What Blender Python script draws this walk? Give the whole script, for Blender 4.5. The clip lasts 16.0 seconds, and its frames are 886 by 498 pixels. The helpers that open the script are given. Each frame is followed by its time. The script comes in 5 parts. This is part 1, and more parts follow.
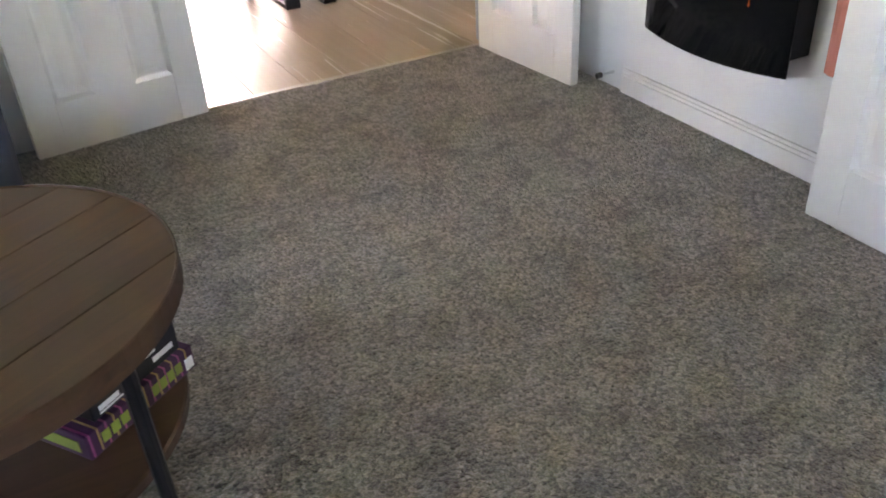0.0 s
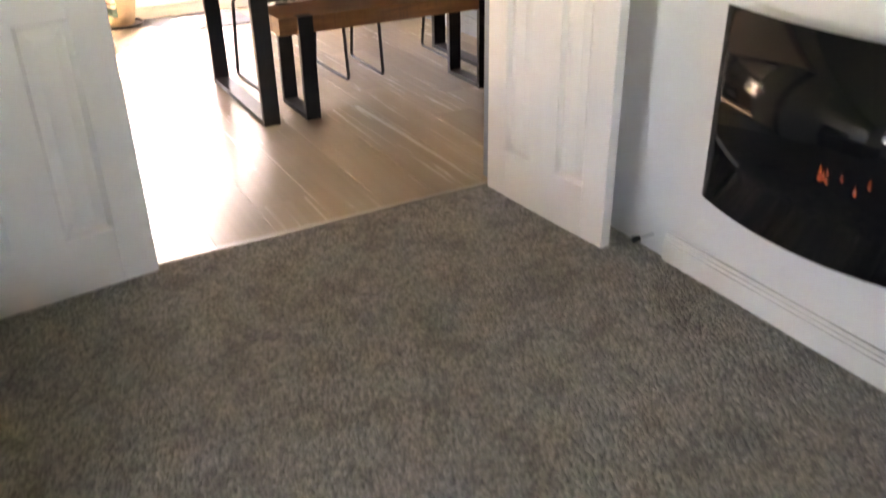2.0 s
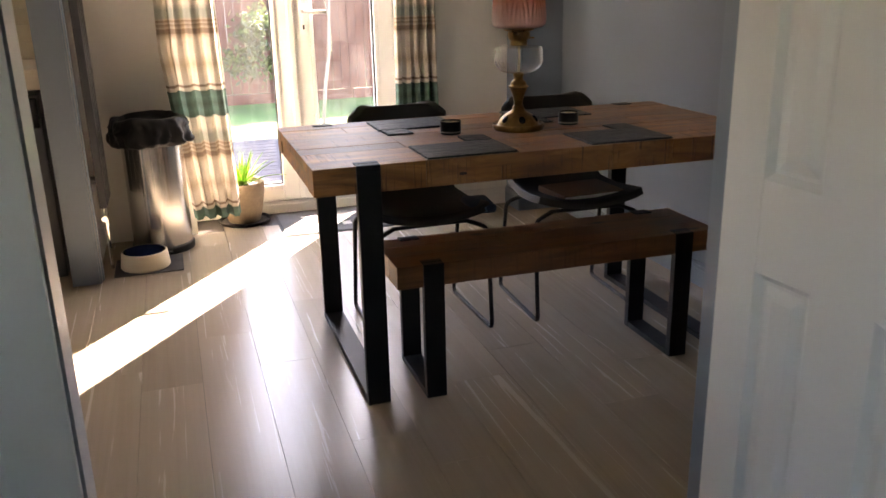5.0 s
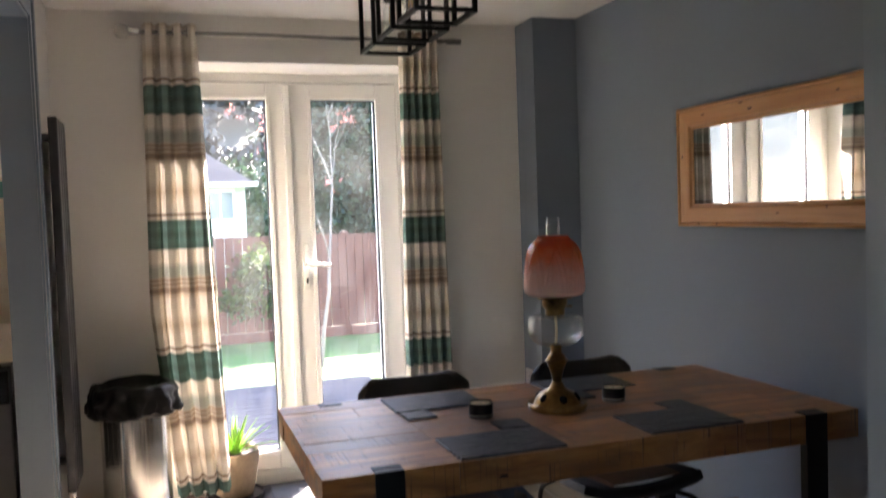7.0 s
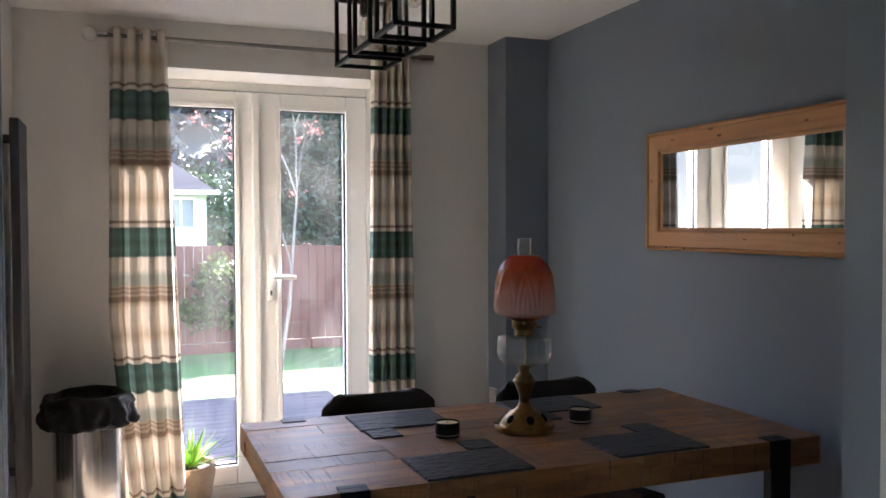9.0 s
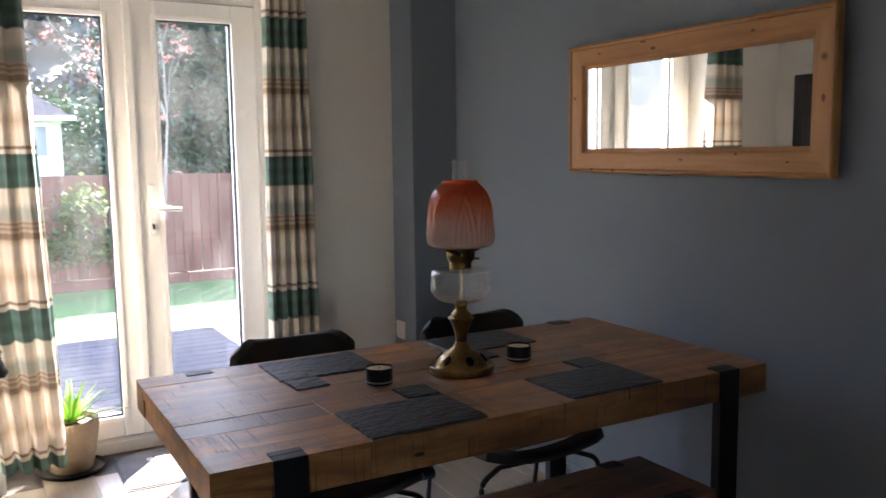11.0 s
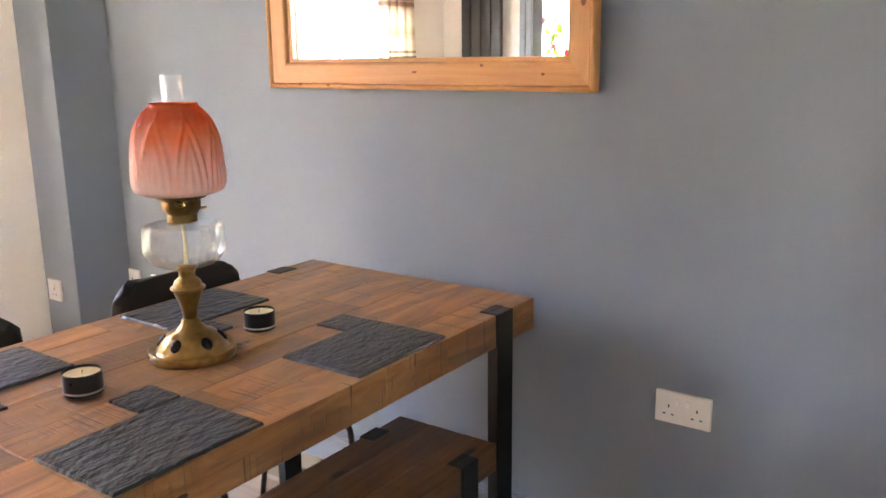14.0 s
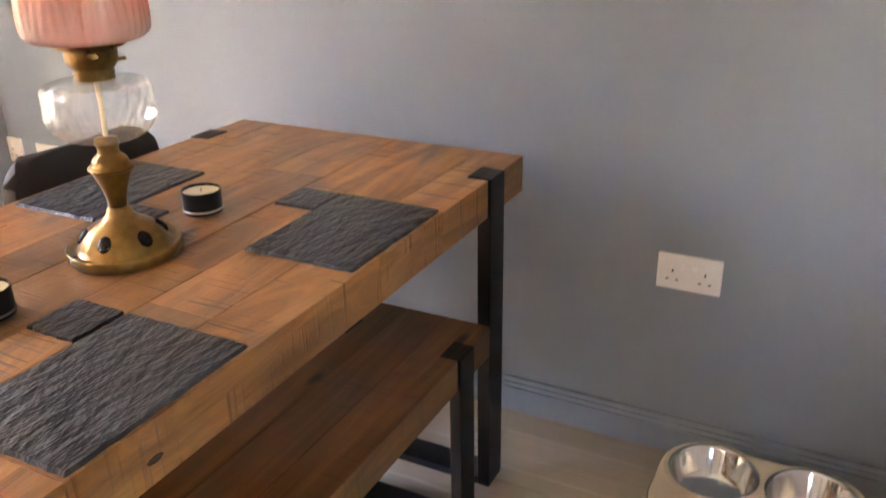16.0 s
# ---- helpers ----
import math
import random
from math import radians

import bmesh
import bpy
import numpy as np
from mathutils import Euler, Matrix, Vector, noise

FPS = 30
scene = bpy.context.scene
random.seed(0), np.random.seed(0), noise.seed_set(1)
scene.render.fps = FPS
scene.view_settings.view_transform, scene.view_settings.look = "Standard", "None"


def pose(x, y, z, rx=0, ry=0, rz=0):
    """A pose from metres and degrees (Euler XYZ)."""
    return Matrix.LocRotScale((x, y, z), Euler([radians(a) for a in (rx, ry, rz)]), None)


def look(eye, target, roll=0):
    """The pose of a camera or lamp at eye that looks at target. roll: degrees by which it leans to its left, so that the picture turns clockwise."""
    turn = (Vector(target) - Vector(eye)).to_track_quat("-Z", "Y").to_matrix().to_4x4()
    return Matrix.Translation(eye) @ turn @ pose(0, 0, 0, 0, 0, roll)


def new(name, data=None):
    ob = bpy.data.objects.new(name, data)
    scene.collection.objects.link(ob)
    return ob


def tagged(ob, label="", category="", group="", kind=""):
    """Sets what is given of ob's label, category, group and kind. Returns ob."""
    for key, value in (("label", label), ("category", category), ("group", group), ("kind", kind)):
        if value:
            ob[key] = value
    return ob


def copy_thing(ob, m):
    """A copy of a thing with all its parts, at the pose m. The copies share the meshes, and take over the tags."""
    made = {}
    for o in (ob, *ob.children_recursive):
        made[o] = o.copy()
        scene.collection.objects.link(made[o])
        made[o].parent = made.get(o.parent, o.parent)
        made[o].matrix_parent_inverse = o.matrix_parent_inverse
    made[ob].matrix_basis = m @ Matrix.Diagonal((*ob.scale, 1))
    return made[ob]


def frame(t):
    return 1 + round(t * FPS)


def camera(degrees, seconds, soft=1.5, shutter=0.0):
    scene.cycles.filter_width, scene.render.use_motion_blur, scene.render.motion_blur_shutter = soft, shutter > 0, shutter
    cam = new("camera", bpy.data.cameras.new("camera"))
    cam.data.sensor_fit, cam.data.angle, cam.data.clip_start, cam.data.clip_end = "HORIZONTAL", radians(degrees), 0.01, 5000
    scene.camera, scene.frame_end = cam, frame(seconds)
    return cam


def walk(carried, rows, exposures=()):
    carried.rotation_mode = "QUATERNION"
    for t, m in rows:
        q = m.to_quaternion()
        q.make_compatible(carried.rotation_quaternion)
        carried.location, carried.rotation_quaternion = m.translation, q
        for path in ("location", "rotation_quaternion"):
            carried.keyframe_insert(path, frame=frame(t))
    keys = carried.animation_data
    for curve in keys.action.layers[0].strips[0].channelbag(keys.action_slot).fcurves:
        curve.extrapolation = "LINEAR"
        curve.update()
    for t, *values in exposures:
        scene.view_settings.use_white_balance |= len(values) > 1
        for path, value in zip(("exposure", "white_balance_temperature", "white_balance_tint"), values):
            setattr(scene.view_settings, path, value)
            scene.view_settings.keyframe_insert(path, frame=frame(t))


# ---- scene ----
cam = camera(55.7, 16.0, shutter=0.5)
PATH = [
    (0, (1.598, 3.619, 1.187), (2.365, 5.124, 0.117), -3.3),
    (0.5, (1.672, 3.769, 1.163), (2.456, 5.214, 0.023), -2.5),
    (1, (1.764, 3.923, 1.16), (2.519, 5.392, 0.032), -2.4),
    (1.5, (1.814, 4.023, 1.142), (2.578, 5.522, 0.061), -2.5),
    (2, (1.867, 4.248, 1.226), (2.716, 5.796, 0.287), -1),
    (2.5, (1.963, 4.416, 1.263), (2.777, 6.003, 0.359), -3.1),
    (3, (2.075, 4.577, 1.263), (2.777, 6.253, 0.427), -2.4),
    (3.5, (2.207, 4.728, 1.261), (2.854, 6.519, 0.65), -0.2),
    (3.7, (2.245, 4.8, 1.256), (2.846, 6.603, 0.637), -0.1),
    (5.8, (2.429, 5.583, 1.298), (3.002, 7.411, 0.723), -1.6),
    (6, (2.437, 5.64, 1.302), (3.005, 7.489, 0.793), -1.4),
    (6.5, (2.432, 5.717, 1.338), (3.006, 7.604, 1.01), -1.1),
    (7, (2.417, 5.734, 1.386), (3.045, 7.63, 1.294), -2),
    (7.5, (2.408, 5.733, 1.399), (3.042, 7.63, 1.392), -1.2),
    (8, (2.412, 5.746, 1.391), (3.055, 7.64, 1.399), -0.7),
    (8.5, (2.401, 5.75, 1.397), (3.07, 7.635, 1.37), -0.8),
    (9, (2.396, 5.763, 1.392), (3.112, 7.629, 1.334), -0.2),
    (11.3, (2.367, 6.143, 1.38), (3.411, 7.829, 1.123), -0.8),
    (11.5, (2.369, 6.18, 1.385), (3.462, 7.834, 1.121), -0.8),
    (12, (2.377, 6.271, 1.382), (3.594, 7.828, 1.081), -0.5),
    (12.5, (2.384, 6.375, 1.38), (3.726, 7.81, 1.007), -0.6),
    (13, (2.385, 6.484, 1.39), (3.846, 7.798, 1.022), -0.9),
    (13.5, (2.406, 6.556, 1.392), (3.951, 7.747, 0.95), -1.5),
    (14, (2.465, 6.636, 1.379), (4.057, 7.76, 0.932), -0.7),
    (14.5, (2.529, 6.719, 1.372), (4.156, 7.805, 0.956), 0.7),
    (15, (2.587, 6.777, 1.368), (4.28, 7.732, 0.895), 1.2),
    (15.5, (2.617, 6.865, 1.345), (4.279, 7.783, 0.716), 0.8),
    (16, (2.645, 6.986, 1.319), (4.272, 7.835, 0.523), -1),
]
# exposure follows the phone's own metering
EXPO = [(0, 6.65, 8500, 30), (2.0, 6.35, 9200, 30), (2.8, 5.5, 9000, 28), (3.7, 4.65, 8200, 26), (5.8, 4.5, 7500, 22), (6.5, 4.47, 7200, 21), (7.2, 4.15, 6300, 20), (9, 4.05, 6100, 21),
        (11.3, 4.25, 6400, 19), (12.2, 4.62, 6900, 21), (13.2, 5.95, 6950, 25), (14.1, 6.42, 7000, 25), (14.6, 6.32, 7150, 25), (15.5, 6.4, 7500, 27), (16, 6.62, 7600, 28)]
walk(cam, [(t, look(eye, target, roll)) for t, eye, target, roll in PATH], EXPO)

# ---- light ----
SUN_AZ, SUN_EL = radians(35.6), radians(34)
world = bpy.data.worlds.new("world")
scene.world = world
world.use_nodes = True
wn = world.node_tree.nodes
sky = wn.new("ShaderNodeTexSky")
sky.sky_type = "NISHITA"
sky.sun_disc = False
sky.sun_elevation, sky.sun_rotation = SUN_EL, SUN_AZ
world.node_tree.links.new(sky.outputs[0], wn["Background"].inputs[0])
wn["Background"].inputs[1].default_value = 0.15

sun_data = bpy.data.lights.new("sun", "SUN")
sun_data.energy, sun_data.angle, sun_data.color = 5.0, radians(0.5), (1.0, 0.93, 0.82)
sun = new("sun", sun_data)
sun_dir = Vector((math.sin(SUN_AZ) * math.cos(SUN_EL), math.cos(SUN_AZ) * math.cos(SUN_EL), math.sin(SUN_EL)))
sun.matrix_world = look(Vector((3, 10, 5)) + sun_dir * 20, (3, 10, 5))


# ---- helpers for building ----


def part(name, bm, material, parent=None, label="", loc=None, smooth=False):
    me = bpy.data.meshes.new(name)
    bm.to_mesh(me)
    bm.free()
    if smooth:
        for p in me.polygons:
            p.use_smooth = True
    me.materials.append(material)
    ob = new(name, me)
    if parent is not None:
        ob.parent = parent
    if loc is not None:
        ob.location = loc
    if label:
        ob["label"] = label
    return ob


def piece(name, mesh, parent, loc, rz=0.0, scale=(1, 1, 1)):
    ob = new(name, mesh)
    ob.parent = parent
    ob.location, ob.rotation_euler, ob.scale = loc, (0, 0, rz), scale
    return ob


def raw(name, verts, faces, material, smooth=False):
    me = bpy.data.meshes.new(name)
    me.from_pydata(verts, [], faces)
    me.materials.append(material)
    if smooth:
        for p in me.polygons:
            p.use_smooth = True
    return me


def thing(name, loc, label, category, group="", rz=0.0):
    ob = new(name)
    ob.empty_display_size = 0.05
    ob.location, ob.rotation_euler = loc, (0, 0, rz)
    return tagged(ob, label, category, group)


def box(bm, x0, x1, y0, y1, z0, z1, bevel=0.0, segs=2):
    m = Matrix.LocRotScale(((x0 + x1) / 2, (y0 + y1) / 2, (z0 + z1) / 2), None, (abs(x1 - x0), abs(y1 - y0), abs(z1 - z0)))
    r = bmesh.ops.create_cube(bm, size=1, matrix=m)
    if bevel:
        vs = set(r["verts"])
        es = [e for e in bm.edges if e.verts[0] in vs and e.verts[1] in vs]
        bmesh.ops.bevel(bm, geom=es, offset=bevel, segments=segs, profile=0.5, affect="EDGES")
    return bm


def boxes(*bs, bevel=0.0):
    bm = bmesh.new()
    for b in bs:
        box(bm, *b, bevel=bevel)
    return bm


def lathe(profile, seg=40, wob=None, bm=None):
    bm = bm or bmesh.new()
    rings = []
    for r, z in profile:
        ring = []
        for i in range(seg):
            a = 2 * math.pi * i / seg
            k = wob(a, z) if wob else 1.0
            ring.append(bm.verts.new((r * k * math.cos(a), r * k * math.sin(a), z)))
        rings.append(ring)
    for a, b in zip(rings, rings[1:]):
        for i in range(seg):
            j = (i + 1) % seg
            bm.faces.new((a[i], a[j], b[j], b[i]))
    return bm


def cap(bm):
    bmesh.ops.holes_fill(bm, edges=[e for e in bm.edges if e.is_boundary])
    bmesh.ops.recalc_face_normals(bm, faces=bm.faces)
    return bm


def tube(pts, r, seg=8, bm=None, closed=False, taper=None):
    bm = bm or bmesh.new()
    pts = [Vector(p) for p in pts]
    n = len(pts)
    rings = []
    up = Vector((0.13, 0.21, 0.97))
    for i, p in enumerate(pts):
        a = pts[(i - 1) % n] if (closed or i) else p
        b = pts[(i + 1) % n] if (closed or i < n - 1) else p
        d = (b - a).normalized()
        u = d.cross(up)
        if u.length < 0.1:
            u = d.cross(Vector((1, 0.2, 0)))
        u.normalize()
        w = d.cross(u)
        rr = r if taper is None else r + (taper - r) * i / (n - 1)
        rings.append([bm.verts.new(p + rr * (math.cos(2 * math.pi * k / seg) * u + math.sin(2 * math.pi * k / seg) * w)) for k in range(seg)])
    for i in range(n if closed else n - 1):
        a, b = rings[i], rings[(i + 1) % n]
        for k in range(seg):
            bm.faces.new((a[k], a[(k + 1) % seg], b[(k + 1) % seg], b[k]))
    if not closed:
        bm.faces.new(rings[0][::-1])
        bm.faces.new(rings[-1])
    return bm


def rounded(pts, r, n=5):
    """A polyline with its inner corners rounded."""
    pts = [Vector(p) for p in pts]
    out = [pts[0]]
    for a, b, c in zip(pts, pts[1:], pts[2:]):
        p, q = b + (a - b).normalized() * r, b + (c - b).normalized() * r
        for i in range(n + 1):
            t = i / n
            out.append(p * (1 - t) ** 2 + b * 2 * t * (1 - t) + q * t * t)
    return out + [pts[-1]]


def words(text, size, material, parent, m, name="lettering", depth=0.0006):
    cu = bpy.data.curves.new(name, "FONT")
    cu.body, cu.size, cu.extrude, cu.align_x, cu.align_y = text, size, depth, "CENTER", "CENTER"
    ob = bpy.data.objects.new(name, cu)
    me = bpy.data.meshes.new_from_object(ob)
    bpy.data.objects.remove(ob)
    me.materials.append(material)
    o = new(name, me)
    o.parent = parent
    o.matrix_local = m
    return o


# ---- materials ----


def shader(name):
    m = bpy.data.materials.new(name)
    m.use_nodes = True
    t = m.node_tree
    return m, t, t.nodes["Principled BSDF"]


def node(t, kind, **inputs):
    n = t.nodes.new(kind)
    for k, v in inputs.items():
        n.inputs[k.replace("_", " ")].default_value = v
    return n


def coords(t, stretch=(1, 1, 1), shift=True):
    tc = t.nodes.new("ShaderNodeTexCoord")
    mp = t.nodes.new("ShaderNodeMapping")
    mp.inputs["Scale"].default_value = stretch
    t.links.new(tc.outputs["Object"], mp.inputs["Vector"])
    if shift:
        oi = t.nodes.new("ShaderNodeObjectInfo")
        mul = t.nodes.new("ShaderNodeMath")
        mul.operation = "MULTIPLY"
        mul.inputs[1].default_value = 37.0
        t.links.new(oi.outputs["Random"], mul.inputs[0])
        t.links.new(mul.outputs[0], mp.inputs["Location"])
    return mp.outputs[0]


def noise_tex(t, vec, scale, detail=4, rough=0.55, distort=0.0):
    n = node(t, "ShaderNodeTexNoise", Scale=scale, Detail=detail, Roughness=rough, Distortion=distort)
    t.links.new(vec, n.inputs["Vector"])
    return n.outputs["Fac"]


def ramp(t, fac, stops, mode="LINEAR"):
    r = t.nodes.new("ShaderNodeValToRGB")
    r.color_ramp.interpolation = mode
    while len(r.color_ramp.elements) < len(stops):
        r.color_ramp.elements.new(0.5)
    for e, (p, c) in zip(r.color_ramp.elements, stops):
        e.position, e.color = p, (*c, 1) if len(c) == 3 else c
    t.links.new(fac, r.inputs[0])
    return r.outputs[0]


def mix(t, fac, a, b, blend="MIX"):
    n = t.nodes.new("ShaderNodeMix")
    n.data_type, n.blend_type = "RGBA", blend
    for sock, v in ((n.inputs[0], fac), (n.inputs[6], a), (n.inputs[7], b)):
        if hasattr(v, "is_linked"):
            t.links.new(v, sock)
        elif isinstance(v, (int, float)):
            sock.default_value = v
        else:
            sock.default_value = (*v, 1)
    return n.outputs[2]


def bump(t, p, height, strength, dist):
    b = node(t, "ShaderNodeBump", Strength=strength, Distance=dist)
    t.links.new(height, b.inputs["Height"])
    t.links.new(b.outputs[0], p.inputs["Normal"])


def surface(name, c, vary=0.12, fine=60.0, coarse=2.5, rough=0.6, metal=0.0, relief=0.15, dist=0.002, stretch=(1, 1, 1), spec=0.5, coat=0.0):
    """Paint, plaster, plastic, metal: a colour with fine grain and broad wear, and a little relief."""
    m, t, p = shader(name)
    v = coords(t, stretch)
    a, b = noise_tex(t, v, fine, 3), noise_tex(t, v, coarse, 3)
    dark = tuple(max(0, x * (1 - vary)) for x in c)
    light = tuple(min(1, x * (1 + vary)) for x in c)
    col = mix(t, ramp(t, b, [(0.3, (0, 0, 0)), (0.7, (1, 1, 1))]), dark, light)
    col = mix(t, 0.25, col, ramp(t, a, [(0.3, dark), (0.7, light)]))
    t.links.new(col, p.inputs["Base Color"])
    rr = node(t, "ShaderNodeMapRange", To_Min=max(0.02, rough - 0.08), To_Max=min(1, rough + 0.08))
    t.links.new(b, rr.inputs[0])
    t.links.new(rr.outputs[0], p.inputs["Roughness"])
    p.inputs["Metallic"].default_value = metal
    p.inputs["Specular IOR Level"].default_value = spec
    p.inputs["Coat Weight"].default_value = coat
    if relief:
        bump(t, p, a, relief, dist)
    return m


def wood(name, dark, mid, light, grain=(2.2, 30, 30), rough=0.55, spread=0.35, knots=True, saw=0.0, relief=0.3, axis=0, uneven=0.11):
    """Timber with the grain along one axis; each piece takes its own tone."""
    m, t, p = shader(name)
    g = list(grain)
    if axis == 1:
        g = [g[1], g[0], g[2]]
    v = coords(t, g)
    n1 = noise_tex(t, v, 1.0, 6, 0.62, 1.2)
    n2 = noise_tex(t, coords(t, (1, 1, 1)), 3.0, 3)
    col = ramp(t, n1, [(0.32, dark), (0.5, mid), (0.68, light)])
    oi = t.nodes.new("ShaderNodeObjectInfo")
    tone = ramp(t, oi.outputs["Random"], [(0, (1 - spread,) * 3), (0.5, (1, 1, 1)), (1, (1 + spread * 0.6, 1 + spread * 0.55, 1 + spread * 0.5))])
    col = mix(t, 1.0, col, tone, "MULTIPLY")
    col = mix(t, 0.35, col, mix(t, n2, dark, light), "MIX")
    if knots:
        vo = node(t, "ShaderNodeTexVoronoi", Scale=1.0)
        kv = coords(t, (3.0, 7.0, 7.0) if axis == 0 else (7.0, 3.0, 7.0))
        t.links.new(kv, vo.inputs["Vector"])
        k = ramp(t, vo.outputs["Distance"], [(0.03, (1, 1, 1)), (0.1, (0, 0, 0))])
        col = mix(t, k, col, tuple(x * 0.35 for x in dark))
    height = n1
    if saw:
        w = node(t, "ShaderNodeTexNoise", Scale=1.0, Detail=2.0)
        t.links.new(coords(t, (140, 3, 3)), w.inputs["Vector"])
        patch = ramp(t, noise_tex(t, coords(t, (1, 2.2, 2.2)), 6.0, 2), [(0.44, (0, 0, 0)), (0.54, (1, 1, 1))])
        lines = ramp(t, w.outputs["Fac"], [(0.55, (0, 0, 0)), (0.66, (1, 1, 1))])
        f = mix(t, 1.0, patch, lines, "MULTIPLY")
        col = mix(t, mix(t, 1.0, f, (saw, saw, saw), "MULTIPLY"), col, tuple(x * 0.4 for x in dark))
        height = mix(t, 0.6, n1, f, "SUBTRACT")
    t.links.new(col, p.inputs["Base Color"])
    rr = node(t, "ShaderNodeMapRange", To_Min=rough - uneven, To_Max=rough + uneven)
    t.links.new(n1, rr.inputs[0])
    t.links.new(rr.outputs[0], p.inputs["Roughness"])
    bump(t, p, height, relief, 0.002)
    return m


def carpet_mat():
    m, t, p = shader("carpet")
    v = coords(t, (1, 1, 1), False)
    vo = node(t, "ShaderNodeTexVoronoi", Scale=100.0)
    t.links.new(v, vo.inputs["Vector"])
    sp = t.nodes.new("ShaderNodeSeparateColor")
    t.links.new(vo.outputs["Color"], sp.inputs[0])
    n1 = noise_tex(t, v, 130, 3, 0.8)
    n2 = noise_tex(t, v, 38, 3)
    n3 = noise_tex(t, v, 6.5, 6, 0.75, 0.2)
    fleck = ramp(t, sp.outputs[0], [(0.0, (0.06, 0.054, 0.046)), (0.3, (0.2, 0.182, 0.155)), (0.65, (0.4, 0.365, 0.31)), (1.0, (0.68, 0.62, 0.53))])
    col = ramp(t, n1, [(0.38, (0.06, 0.054, 0.046)), (0.5, (0.3, 0.274, 0.235)), (0.62, (0.72, 0.66, 0.57))])
    col = mix(t, 0.5, col, fleck)
    col = mix(t, ramp(t, n3, [(0.5, (0, 0, 0)), (0.58, (0.7, 0.7, 0.7))]), col, mix(t, 1.0, col, mix(t, n2, (0.35, 0.345, 0.34), (0.75, 0.745, 0.74)), "MULTIPLY"))
    t.links.new(col, p.inputs["Base Color"])
    p.inputs["Roughness"].default_value = 0.95
    p.inputs["Specular IOR Level"].default_value = 0.15
    p.inputs["Sheen Weight"].default_value = 0.3
    p.inputs["Sheen Roughness"].default_value = 0.6
    s = node(t, "ShaderNodeMath")
    s.operation = "SUBTRACT"
    t.links.new(n1, s.inputs[0])
    t.links.new(vo.outputs["Distance"], s.inputs[1])
    bump(t, p, s.outputs[0], 1.0, 0.02)
    return m


def glass_pane(name, dust=0.006, edge=3.0, relief=0.0):
    """Clear glazing that lets daylight through, with a thin film of dust."""
    m, t, p = shader(name)
    t.nodes.remove(p)
    tr, gl = t.nodes.new("ShaderNodeBsdfTransparent"), node(t, "ShaderNodeBsdfGlossy", Roughness=0.02)
    tl = node(t, "ShaderNodeBsdfTranslucent", Color=(0.9, 0.9, 0.88, 1))
    lw = node(t, "ShaderNodeLayerWeight", Blend=0.35)
    pw = node(t, "ShaderNodeMath")
    pw.operation = "POWER"
    pw.inputs[1].default_value = edge
    t.links.new(lw.outputs["Facing"], pw.inputs[0])
    fr = node(t, "ShaderNodeMapRange", To_Min=0.04, To_Max=0.7)
    t.links.new(pw.outputs[0], fr.inputs[0])
    if relief:
        bp = node(t, "ShaderNodeBump", Strength=relief, Distance=0.004)
        t.links.new(noise_tex(t, coords(t, (1, 1, 0.6)), 70, 2), bp.inputs["Height"])
        t.links.new(bp.outputs[0], gl.inputs["Normal"])
        t.links.new(bp.outputs[0], lw.inputs["Normal"])
    a, b = t.nodes.new("ShaderNodeMixShader"), t.nodes.new("ShaderNodeMixShader")
    t.links.new(fr.outputs[0], a.inputs[0])
    t.links.new(tr.outputs[0], a.inputs[1])
    t.links.new(gl.outputs[0], a.inputs[2])
    n = ramp(t, noise_tex(t, coords(t, (3, 3, 1.6), False), 1.5, 5, 0.6, 0.8), [(0.35, (dust * 0.15,) * 3), (0.75, (dust * 1.8,) * 3)])
    t.links.new(n, b.inputs[0])
    t.links.new(a.outputs[0], b.inputs[1])
    t.links.new(tl.outputs[0], b.inputs[2])
    t.links.new(b.outputs[0], t.nodes["Material Output"].inputs[0])
    return m


def shade_mat():
    """Ruby glass that fades to frosted pink towards the rim."""
    m, t, p = shader("ruby_glass")
    tc = t.nodes.new("ShaderNodeTexCoord")
    se = t.nodes.new("ShaderNodeSeparateXYZ")
    t.links.new(tc.outputs["Object"], se.inputs[0])
    mr = node(t, "ShaderNodeMapRange", From_Min=0.35, From_Max=0.535)
    t.links.new(se.outputs[2], mr.inputs[0])
    n = noise_tex(t, coords(t), 30, 3)
    ad = node(t, "ShaderNodeMath")
    ad.operation = "MULTIPLY_ADD"
    ad.inputs[1].default_value = 0.25
    t.links.new(n, ad.inputs[0])
    t.links.new(mr.outputs[0], ad.inputs[2])
    col = ramp(t, ad.outputs[0], [(0.15, (0.9, 0.74, 0.72)), (0.5, (0.88, 0.55, 0.48)), (0.8, (0.84, 0.27, 0.11)), (1.05, (0.74, 0.13, 0.03))])
    t.links.new(col, p.inputs["Base Color"])
    p.inputs["Roughness"].default_value = 0.12
    p.inputs["Coat Weight"].default_value = 1.0
    tl = t.nodes.new("ShaderNodeBsdfTranslucent")
    t.links.new(col, tl.inputs[0])
    ms = t.nodes.new("ShaderNodeMixShader")
    ms.inputs[0].default_value = 0.55
    t.links.new(p.outputs[0], ms.inputs[1])
    t.links.new(tl.outputs[0], ms.inputs[2])
    t.links.new(ms.outputs[0], t.nodes["Material Output"].inputs[0])
    bump(t, p, noise_tex(t, coords(t, (1, 1, 0.5)), 110, 3), 0.3, 0.003)
    return m


